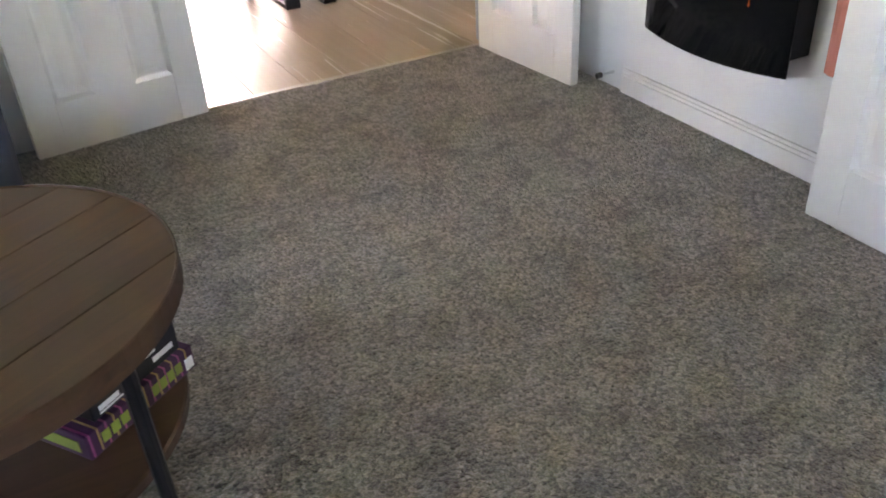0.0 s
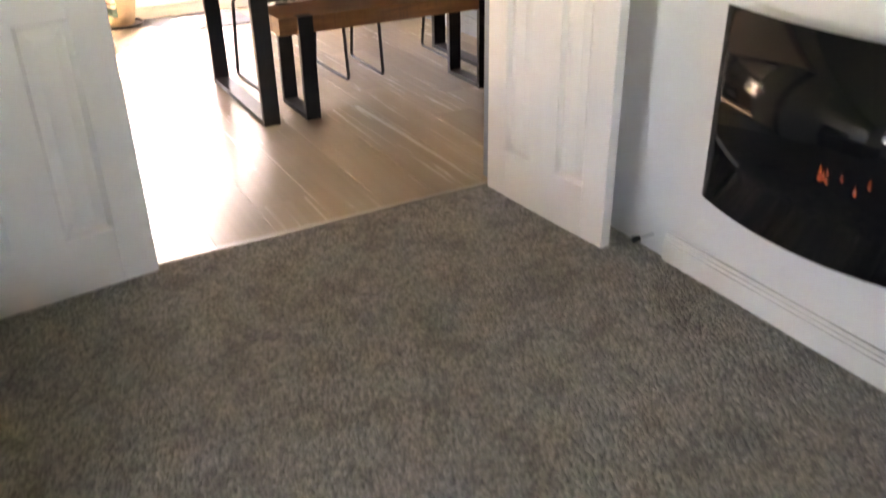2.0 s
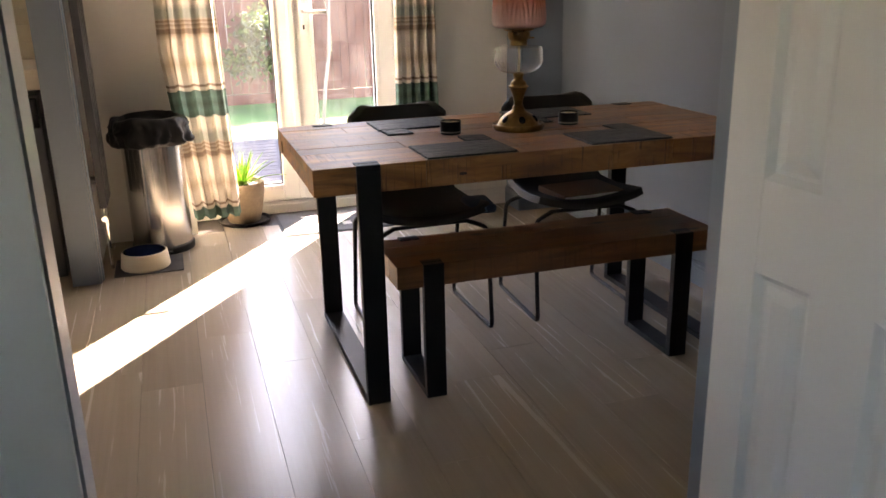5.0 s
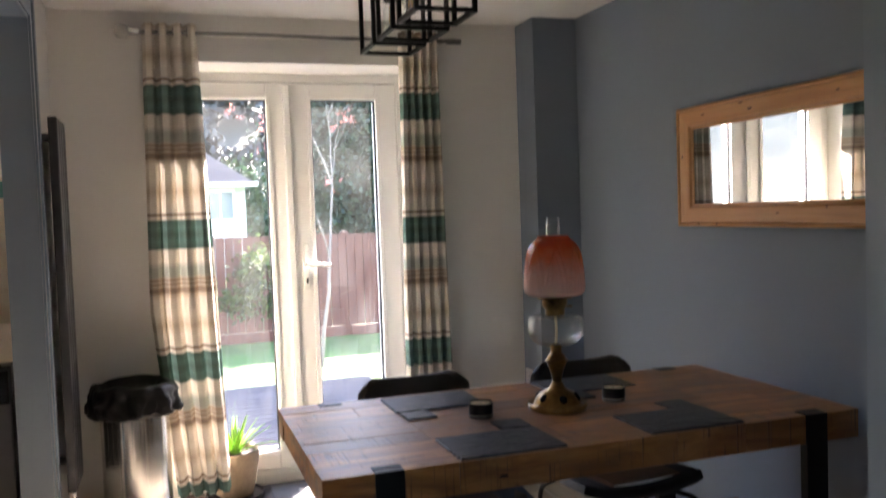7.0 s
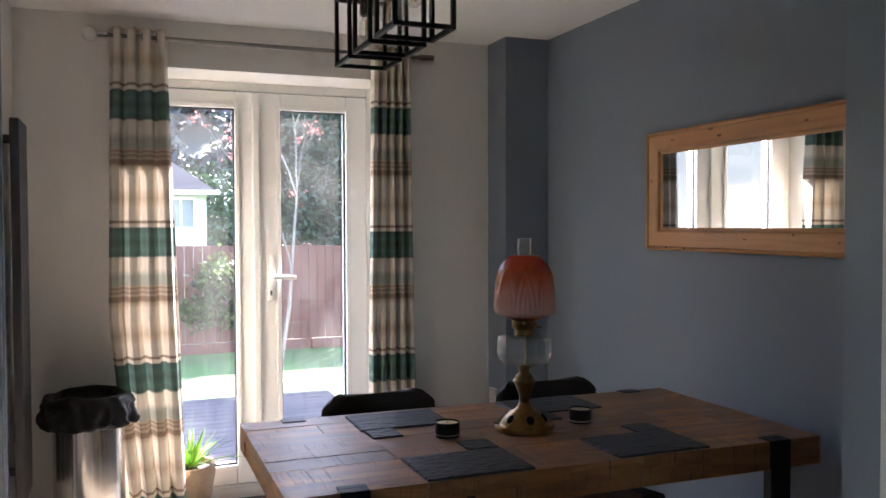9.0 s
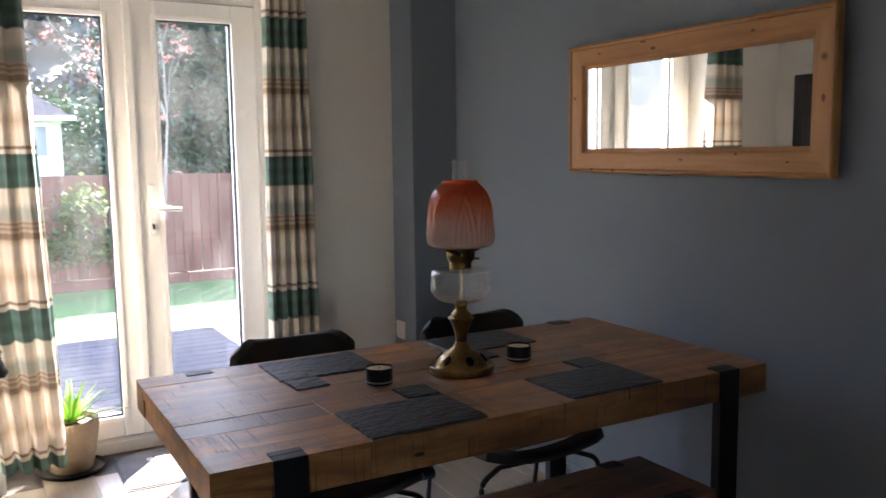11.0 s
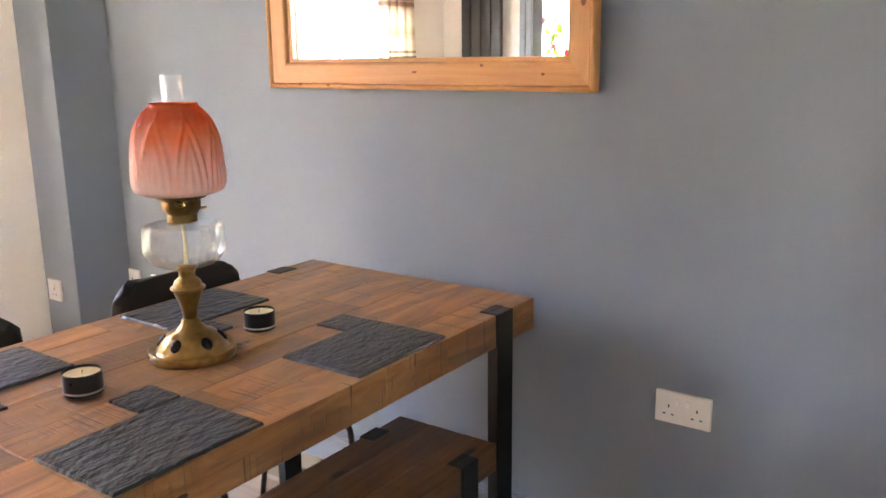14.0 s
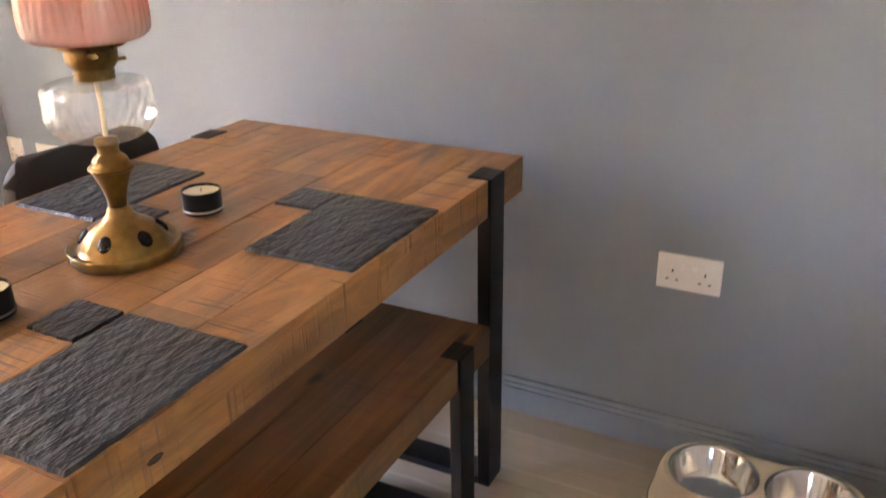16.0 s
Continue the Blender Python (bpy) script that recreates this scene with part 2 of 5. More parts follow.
def curtain_mat():
    """Woven stripes by height: cream, teal, brown and grey-green."""
    m, t, p = shader("curtain_cloth")
    tc = t.nodes.new("ShaderNodeTexCoord")
    se = t.nodes.new("ShaderNodeSeparateXYZ")
    t.links.new(tc.outputs["Object"], se.inputs[0])
    n = noise_tex(t, coords(t, (30, 30, 160), False), 1.0, 2)
    ad = node(t, "ShaderNodeMath")
    ad.operation = "MULTIPLY_ADD"
    ad.inputs[1].default_value = 0.008
    t.links.new(n, ad.inputs[0])
    t.links.new(se.outputs[2], ad.inputs[2])
    REP = 0.615
    mo = node(t, "ShaderNodeMath")
    mo.operation = "FRACT"
    dv = node(t, "ShaderNodeMath")
    dv.operation = "MULTIPLY_ADD"
    dv.inputs[1].default_value = 1 / REP
    dv.inputs[2].default_value = 3 - 1.16 / REP
    t.links.new(ad.outputs[0], dv.inputs[0])
    t.links.new(dv.outputs[0], mo.inputs[0])
    cream, tan_, brown, teal, grey, deep = (0.82, 0.75, 0.65), (0.6, 0.5, 0.38), (0.27, 0.19, 0.135), (0.075, 0.2, 0.175), (0.42, 0.45, 0.4), (0.035, 0.115, 0.1)
    stops = [(0, deep), (0.05, teal), (0.1, deep), (0.15, teal), (0.205, deep), (0.212, cream), (0.236, cream), (0.24, brown), (0.256, brown), (0.262, cream), (0.35, cream), (0.42, tan_), (0.5, cream), (0.62, cream),
             (0.655, tan_), (0.67, brown), (0.7, brown), (0.71, tan_), (0.735, brown), (0.745, tan_), (0.765, brown), (0.775, tan_), (0.79, grey), (0.85, grey), (0.9, cream), (0.985, cream), (1.0, deep)]
    col = ramp(t, mo.outputs[0], stops)
    w = noise_tex(t, coords(t, (900, 900, 900), False), 1.0, 1)
    col = mix(t, 0.18, col, mix(t, w, (0.1, 0.08, 0.06), (0.9, 0.85, 0.75)))
    t.links.new(col, p.inputs["Base Color"])
    p.inputs["Roughness"].default_value = 0.9
    p.inputs["Specular IOR Level"].default_value = 0.1
    tl = t.nodes.new("ShaderNodeBsdfTranslucent")
    t.links.new(col, tl.inputs[0])
    ms = t.nodes.new("ShaderNodeMixShader")
    ms.inputs[0].default_value = 0.035
    t.links.new(p.outputs[0], ms.inputs[1])
    t.links.new(tl.outputs[0], ms.inputs[2])
    t.links.new(ms.outputs[0], t.nodes["Material Output"].inputs[0])
    bump(t, p, w, 0.3, 0.001)
    return m


def glow(name, colour, strength):
    m, t, p = shader(name)
    p.inputs["Base Color"].default_value = (0.05, 0.02, 0.01, 1)
    n = ramp(t, noise_tex(t, coords(t, (1, 1, 0.6)), 40, 3), [(0.35, (0.1, 0.01, 0.0)), (0.6, colour), (0.8, (1, 0.8, 0.4))])
    t.links.new(n, p.inputs["Emission Color"])
    p.inputs["Emission Strength"].default_value = strength
    return m


def leaf_mat(name, a, b, through_=0.35):
    m, t, p = shader(name)
    g = t.nodes.new("ShaderNodeNewGeometry")
    col = ramp(t, g.outputs["Random Per Island"], [(0, a), (0.6, b), (1, tuple(min(1, x * 1.5) for x in b))])
    t.links.new(col, p.inputs["Base Color"])
    p.inputs["Roughness"].default_value = 0.6
    tl = t.nodes.new("ShaderNodeBsdfTranslucent")
    t.links.new(col, tl.inputs[0])
    ms = t.nodes.new("ShaderNodeMixShader")
    ms.inputs[0].default_value = through_
    t.links.new(p.outputs[0], ms.inputs[1])
    t.links.new(tl.outputs[0], ms.inputs[2])
    t.links.new(ms.outputs[0], t.nodes["Material Output"].inputs[0])
    return m


def brass_mat():
    m = surface("aged_brass", (0.22, 0.135, 0.05), 0.5, 80, 16, 0.3, 1.0, 0.1)
    return m


WHITE = surface("white_wall_paint", (0.82, 0.8, 0.755), 0.03, 220, 1.5, 0.75, relief=0.12, dist=0.001)
LOUNGE = surface("cool_white_wall_paint", (0.74, 0.73, 0.72), 0.03, 220, 1.5, 0.7, relief=0.12, dist=0.001)
BLUE = surface("slate_blue_wall_paint", (0.195, 0.236, 0.28), 0.05, 260, 1.3, 0.62, relief=0.14, dist=0.001)
BLUEGLOSS = surface("slate_blue_gloss", (0.2, 0.25, 0.3), 0.05, 120, 2, 0.35, relief=0.05)
CEIL = surface("ceiling_paint", (0.84, 0.825, 0.79), 0.02, 180, 1.2, 0.85, relief=0.1, dist=0.001)
DOORWHITE = surface("white_satin_paint", (0.76, 0.74, 0.71), 0.03, 150, 3, 0.38, relief=0.08, dist=0.001)
UPVC = surface("white_upvc", (0.87, 0.855, 0.825), 0.02, 100, 3, 0.25, relief=0.02)
GASKET = surface("black_rubber", (0.015, 0.015, 0.016), 0.2, 90, 8, 0.6)
CARPET = carpet_mat()
PLANK = wood("oak_laminate", (0.35, 0.297, 0.235), (0.385, 0.329, 0.264), (0.41, 0.352, 0.285), (0.6, 26, 26), 0.27, 0.16, False, 0, 0.0, axis=1, uneven=0.015)
GAP = surface("dark_joint", (0.04, 0.03, 0.025), 0.2)
TABLEWOOD = wood("reclaimed_wood", (0.08, 0.03, 0.011), (0.29, 0.12, 0.037), (0.52, 0.25, 0.088), (3.0, 15, 15), 0.36, 0.62, True, 0.6, 0.9)
BENCHWOOD = wood("bench_wood", (0.075, 0.031, 0.012), (0.17, 0.073, 0.026), (0.26, 0.118, 0.044), (2.0, 26, 26), 0.45, 0.2, True, 0.25, 0.35)
PINE = wood("waxed_pine", (0.42, 0.175, 0.052), (0.56, 0.262, 0.088), (0.62, 0.315, 0.12), (1.6, 24, 24), 0.42, 0.1, True, 0, 0.15, axis=1)
COFFEE = wood("brown_stained_wood", (0.035, 0.015, 0.007), (0.07, 0.031, 0.014), (0.105, 0.048, 0.023), (2.0, 20, 20), 0.5, 0.12, True, 0, 0.2)
STEEL = surface("black_powder_coated_steel", (0.01, 0.01, 0.011), 0.25, 300, 5, 0.45, 0.0, 0.1, spec=0.3)
FROST = surface("frosted_glass_ball", (0.55, 0.54, 0.5), 0.1, 60, 20, 0.15, coat=0.5)
RODSTEEL = surface("dark_rod_steel", (0.22, 0.21, 0.2), 0.1, 60, 4, 0.3, 1.0, 0.0)
BRUSHED = surface("brushed_steel", (0.55, 0.53, 0.5), 0.04, 5, 1.5, 0.27, 1.0, 0.01, stretch=(1, 1, 40))
CHROME = surface("chrome", (0.7, 0.7, 0.7), 0.04, 60, 5, 0.12, 1.0, 0.0)
SLATE = surface("riven_slate", (0.034, 0.037, 0.042), 0.5, 30, 9, 0.42, 0.0, 1.0, 0.013, stretch=(1, 2.0, 1), spec=0.35)
LEATHER = surface("dark_brown_leather", (0.018, 0.014, 0.012), 0.3, 240, 6, 0.58, 0.0, 0.4)
BRASS = brass_mat()
RUBY = shade_mat()
CRYSTAL = glass_pane("cut_crystal", 0.03, 1.0, 1.0)
ALUMINIUM = surface("worn_aluminium", (0.4, 0.37, 0.33), 0.1, 80, 6, 0.5, 1.0, 0.05)
DRUMSTEEL = surface("satin_steel", (0.58, 0.56, 0.53), 0.03, 30, 2, 0.22, 1.0, 0.0)
_t = DRUMSTEEL.node_tree
_g = _t.nodes.new("ShaderNodeTangent")
_g.direction_type, _g.axis = "RADIAL", "Z"
_p = _t.nodes["Principled BSDF"]
_p.inputs["Anisotropic"].default_value, _p.inputs["Anisotropic Rotation"].default_value = 0.85, 0.25
_t.links.new(_g.outputs[0], _p.inputs["Tangent"])
PANE = glass_pane("window_glass")
CHIMNEYGLASS = glass_pane("chimney_glass", 0.012, 1.2)
THIN = glass_pane("thin_clear_glass", 0.025, 2.0)
CLOTH = curtain_mat()
MIRROR, _t, _p = shader("mirror_silver")
_p.inputs["Base Color"].default_value, _p.inputs["Metallic"].default_value, _p.inputs["Roughness"].default_value = (0.9, 0.91, 0.9, 1), 1.0, 0.008
BLACKBAG = surface("black_polythene", (0.009, 0.009, 0.01), 0.3, 30, 9, 0.42, 0.0, 0.4, 0.006, spec=0.3)
BLACKGLASS = surface("black_glass", (0.006, 0.006, 0.007), 0.1, 50, 3, 0.05, 0.0, 0.0, spec=0.25)
FLAME = glow("flame_glow", (1.0, 0.16, 0.01), 0.005)
GRAPHITE = surface("graphite_enamel", (0.06, 0.062, 0.065), 0.1, 120, 4, 0.32, 0.2, 0.05)
CREAM = surface("cream_plastic", (0.62, 0.54, 0.4), 0.08, 100, 6, 0.45)
NAVY = surface("navy_glaze", (0.015, 0.025, 0.09), 0.15, 60, 8, 0.2)
TERRA = surface("tan_ribbed_stoneware", (0.3, 0.22, 0.14), 0.25, 70, 9, 0.7)
GREEN = leaf_mat("succulent_leaf", (0.1, 0.26, 0.03), (0.3, 0.5, 0.07))
SOIL = surface("potting_soil", (0.03, 0.02, 0.014), 0.4, 120, 20, 0.95, relief=0.8)
DOORMAT = surface("grey_doormat", (0.09, 0.09, 0.095), 0.3, 350, 10, 0.9, relief=0.7)
MATPRINT = surface("mat_white_print", (0.55, 0.54, 0.52), 0.2, 300, 20, 0.9)
WAX = surface("candle_wax", (0.75, 0.66, 0.45), 0.05, 60, 10, 0.5)
TIN = surface("black_tin", (0.015, 0.015, 0.016), 0.2, 80, 8, 0.3, 0.6)
PAPER = surface("white_print", (0.8, 0.79, 0.77), 0.05, 100, 10, 0.6)
RADPAINT = surface("anthracite_paint", (0.045, 0.046, 0.05), 0.1, 200, 5, 0.45)
SOFA = surface("dark_blue_upholstery", (0.035, 0.05, 0.085), 0.2, 300, 8, 0.9, relief=0.5)
SALMON = surface("salmon_sheet", (0.6, 0.2, 0.15), 0.15, 200, 6, 0.85, relief=0.3)
PURPLE = surface("dark_purple_card", (0.07, 0.018, 0.06), 0.25, 40, 10, 0.4)
PINKINK = surface("pink_print", (0.4, 0.09, 0.22), 0.15, 60, 10, 0.4)
GOLDINK = surface("gold_print", (0.45, 0.3, 0.12), 0.15, 60, 10, 0.4)
LIME = surface("lime_print", (0.28, 0.36, 0.06), 0.2, 60, 14, 0.45)
BLACKCARD = surface("black_card", (0.012, 0.011, 0.013), 0.2, 60, 10, 0.4)
BULBGLOW = surface("amber_filament", (0.6, 0.4, 0.15), 0.1)
GRASS = surface("lawn", (0.05, 0.105, 0.02), 0.35, 60, 1.2, 0.9, relief=0.8, dist=0.02)
DECK = wood("weathered_deck", (0.018, 0.018, 0.022), (0.036, 0.036, 0.043), (0.055, 0.056, 0.066), (1.5, 30, 30), 0.75, 0.2, False)
DECK.node_tree.nodes["Principled BSDF"].inputs["Specular IOR Level"].default_value = 0.12
CHIP = surface("slate_chippings", (0.16, 0.14, 0.17), 0.5, 40, 18, 0.8, relief=1.0, dist=0.02)
FENCE = wood("red_brown_fence", (0.05, 0.017, 0.01), (0.085, 0.029, 0.018), (0.115, 0.043, 0.027), (30, 30, 1.5), 0.8, 0.2, False)
RENDERW = surface("white_render", (0.62, 0.62, 0.6), 0.05, 30, 1.0, 0.9, relief=0.4)
ROOF = surface("dark_roof_tile", (0.045, 0.036, 0.036), 0.25, 8, 1, 0.8, relief=0.5, dist=0.03)
# blue-grey base colour paints the sky's reflection into the bungalow panes
FARPANE = surface("far_pane_reflection", (0.16, 0.19, 0.23), 0.2, 4, 1, 0.12)
BARK = surface("pale_bark", (0.14, 0.12, 0.1), 0.3, 30, 5, 0.9, relief=0.6)
BRICKW = surface("outer_wall", (0.4, 0.3, 0.25), 0.2, 30, 2, 0.9)
HEDGE = leaf_mat("dark_hedge_leaf", (0.012, 0.03, 0.01), (0.03, 0.065, 0.02), 0.1)
CONIFER = leaf_mat("conifer_leaf", (0.01, 0.022, 0.012), (0.022, 0.042, 0.022), 0.08)
SHRUB = leaf_mat("shrub_leaf", (0.02, 0.035, 0.01), (0.06, 0.085, 0.022))
REDLEAF = leaf_mat("red_blossom_leaf", (0.3, 0.07, 0.06), (0.5, 0.18, 0.15))
HILLGREEN = leaf_mat("hill_leaf", (0.02, 0.021, 0.02), (0.045, 0.046, 0.042), 0.1)
HILLGRASS = surface("pale_hill_grass", (0.04, 0.043, 0.032), 0.4, 0.6, 0.05, 0.95, relief=0.0)
RED = surface("red_petal", (0.6, 0.03, 0.04), 0.2, 60, 10, 0.6)
TILES = [surface("cream_tile", (0.62, 0.55, 0.43), 0.05, 60, 4, 0.2), surface("teal_tile", (0.12, 0.28, 0.27), 0.1, 60, 4, 0.2), surface("pale_green_tile", (0.42, 0.47, 0.37), 0.06, 60, 4, 0.2)]
WORKTOP = surface("pale_worktop", (0.62, 0.55, 0.45), 0.1, 150, 8, 0.35)


def setting(name, bm, material, label, category):
    return tagged(part(name, bm, material), label, category, kind="structure")


# ---- large structure ----
CZ = 2.337
BW = 9.835
setting("floor_carpet", boxes((-1.7, 4.3, 1.5, 6.618, -0.06, 0.0)), CARPET, "grey flecked cut-pile carpet in the lounge", "carpet")
floor = setting("floor_dining", boxes((-1.7, 4.6, 6.63, 10.12, -0.06, -0.006)), GAP, "pale oak laminate plank floor of the dining room", "floor")
setting("ceiling", boxes((-1.8, 4.7, 1.4, 10.3, CZ, CZ + 0.15)), CEIL, "matt white plaster ceiling", "ceiling")
setting("wall_divider", boxes((-1.7, 2.16, 6.615, 6.70, 0, CZ), (3.407, 4.58, 6.615, 6.70, 0, CZ), (2.16, 3.407, 6.615, 6.70, 2.04, CZ)), LOUNGE, "white painted wall with a wide double doorway", "wall")
setting("wall_chimney", boxes((3.525, 3.75, 4.135, 6.615, 0, CZ), (3.365, 3.75, 1.5, 4.135, 0, CZ)), LOUNGE, "white painted chimney wall of the lounge", "wall")
setting("wall_lounge_west", boxes((-1.7, -1.58, 1.5, 5.2, 0, CZ), (-1.7, -1.58, 6.2, 6.615, 0, CZ), (-1.7, -1.58, 5.2, 6.2, 0, 1.1), (-1.7, -1.58, 5.2, 6.2, 1.75, CZ)), LOUNGE, "white painted lounge wall with a window", "wall")
setting("wall_lounge_south", boxes((-1.58, 0.75, 1.4, 1.58, 0, CZ), (1.5, 3.4, 1.4, 1.58, 0, CZ), (0.75, 1.5, 1.4, 1.58, 0, 1.15), (0.75, 1.5, 1.4, 1.58, 1.8, CZ)), LOUNGE, "white painted lounge wall with a window", "wall")
setting("wall_blue", boxes((4.455, 4.58, 6.70, BW, 0, CZ)), BLUE, "slate blue painted dining room wall", "wall")
setting("wall_pier", boxes((4.215, 4.455, 9.615, BW, 0, CZ)), BLUE, "slate blue painted boxed pier in the corner", "wall")
setting("wall_window", boxes((1.965, 2.43, BW, 10.3, 0, CZ), (3.68, 4.58, BW, 10.3, 0, CZ), (2.43, 3.68, BW, 10.3, 2.12, CZ)), WHITE, "off-white painted wall around the garden doors", "wall")
setting("wall_kitchen_side", boxes((1.87, 1.965, 6.70, 7.5, 0, CZ), (1.87, 1.965, 9.2, BW, 0, CZ), (1.87, 1.965, 7.5, 9.2, 2.17, CZ)), WHITE, "off-white partition wall with an opening to the kitchen", "wall")
setting("wall_kitchen_window", boxes((-1.7, 0.15, BW, 10.3, 0, CZ), (0.75, 1.965, BW, 10.3, 0, CZ), (0.15, 0.75, BW, 10.3, 0, 1.08), (0.15, 0.75, BW, 10.3, 2.02, CZ)), WHITE, "off-white kitchen wall with a window", "wall")
setting("wall_kitchen_west", boxes((-1.7, -1.58, 6.70, BW, 0, CZ)), WHITE, "off-white kitchen wall", "wall")


def trim_frame(name, bm, material, label):
    return setting(name, bm, material, label, "trim")


# doorway lining between the rooms, and the painted frame of the kitchen opening
trim_frame("trim_doorway", boxes((2.16, 2.176, 6.611, 6.704, 0, 2.04), (3.391, 3.407, 6.611, 6.704, 0, 2.04), (2.176, 3.391, 6.611, 6.704, 2.022, 2.04)), BLUEGLOSS, "slate blue painted door lining")
trim_frame("trim_kitchen_opening", boxes((1.86, 1.975, 9.18, 9.2, 0, 2.17), (1.86, 1.975, 7.5, 7.52, 0, 2.17), (1.86, 1.975, 7.52, 9.18, 2.15, 2.17),
                                         (1.965, 1.983, 9.19, 9.262, 0, 2.235), (1.965, 1.99, 9.225, 9.262, 0, 2.235), (1.965, 1.983, 7.44, 7.51, 0, 2.235), (1.965, 1.983, 7.51, 9.19, 2.16, 2.235)), BLUEGLOSS, "slate blue painted architrave of the kitchen opening")


def skirting(name, x0, x1, y0, y1, material, label, h=0.12):
    """A moulded skirting board: a plain board with two stepped beads on top."""
    dx, dy = (abs(x1 - x0) < abs(y1 - y0)), (abs(x1 - x0) >= abs(y1 - y0))
    bm = bmesh.new()
    for k, (z0, z1) in enumerate(((0, h * 0.72), (h * 0.72, h * 0.86), (h * 0.86, h))):
        s = 0.0035 * k
        box(bm, x0 + (s if dx and SK > 0 else 0), x1 - (s if dx and SK < 0 else 0), y0 + (s if dy and SK > 0 else 0), y1 - (s if dy and SK < 0 else 0), z0, z1, 0.0012, 1)
    return setting(name, bm, material, label, "skirting board")


SK = 1
skirting("baseboard_chimney", 3.509, 3.525, 4.155, 5.875, DOORWHITE, "white moulded skirting board on the carpet", 0.09)
skirting("baseboard_blue", 4.437, 4.455, 6.702, 9.615, BLUEGLOSS, "slate blue painted skirting board", 0.1)
skirting("baseboard_pier", 4.2, 4.215, 9.615, BW, BLUEGLOSS, "slate blue painted skirting on the pier", 0.1)
skirting("baseboard_window", 3.7, 4.2, BW - 0.016, BW, DOORWHITE, "white painted skirting board", 0.1)
setting("threshold_strip", boxes((2.178, 3.389, 6.617, 6.643, -0.002, 0.004), bevel=0.0015), ALUMINIUM, "narrow metal strip between carpet and laminate", "threshold")

# ---- garden doors ----
gd = tagged(new("door_garden"), "white plastic glazed double garden doors, closed", "door", kind="structure")
FY0, FY1 = 10.14, 10.21
part("door_frame", boxes((2.43, 2.475, FY0, FY1, 0, 2.12), (3.635, 3.68, FY0, FY1, 0, 2.12), (2.475, 3.635, FY0, FY1, 2.075, 2.12), (2.475, 3.635, FY0, FY1, 0, 0.06), bevel=0.004), UPVC, gd)
part("door_sill", boxes((2.43, 3.68, 10.135, 10.30, -0.02, 0.045), bevel=0.006), UPVC, gd)
for x0, x1, nm in ((2.478, 3.04, "door_leaf"), (3.05, 3.632, "door_leaf")):
    g0, g1 = (2.595, 2.939) if x0 < 3 else (3.17, 3.516)
    z0, z1, t0, t1 = 0.065, 2.07, 0.165, 1.985
    leaf = part(nm, boxes((x0, g0, FY0 - 0.012, FY1, z0, z1), (g1, x1, FY0 - 0.012, FY1, z0, z1), (g0, g1, FY0 - 0.012, FY1, z0, t0), (g0, g1, FY0 - 0.012, FY1, t1, z1), bevel=0.005), UPVC, gd)
    b = 0.022
    part("glazing_bead", boxes((g0 - b, g0, FY0 - 0.024, FY0 - 0.0125, t0 - b, t1 + b), (g1, g1 + b, FY0 - 0.024, FY0 - 0.0125, t0 - b, t1 + b), (g0, g1, FY0 - 0.024, FY0 - 0.0125, t0 - b, t0), (g0, g1, FY0 - 0.024, FY0 - 0.0125, t1, t1 + b), bevel=0.003), UPVC, leaf)
    w = 0.007
    part("rubber_gasket", boxes((g0, g0 + w, FY0, FY0 + 0.02, t0, t1), (g1 - w, g1, FY0, FY0 + 0.02, t0, t1), (g0 + w, g1 - w, FY0, FY0 + 0.02, t0, t0 + w), (g0 + w, g1 - w, FY0, FY0 + 0.02, t1 - w, t1)), GASKET, leaf)
    pane = part("pane", boxes((g0 + w, g1 - w, FY0 + 0.026, FY0 + 0.03, t0 + w, t1 - w)), PANE, leaf)
    pane.visible_shadow = False
part("meeting_stile", boxes((3.026, 3.064, FY0 - 0.028, FY0 - 0.013, 0.07, 2.065), bevel=0.006), UPVC, gd)
hd = part("handle_plate", boxes((3.1, 3.13, FY0 - 0.03, FY0 - 0.013, 1.0, 1.24), bevel=0.007), UPVC, gd, "white lever handle with a keyhole")
part("lever", tube(rounded([(3.115, FY0 - 0.03, 1.125), (3.115, FY0 - 0.07, 1.125), (3.235, FY0 - 0.07, 1.122)], 0.015), 0.01, 10), UPVC, hd)
part("keyhole", boxes((3.11, 3.12, FY0 - 0.033, FY0 - 0.03, 1.03, 1.055), bevel=0.001), GASKET, hd)


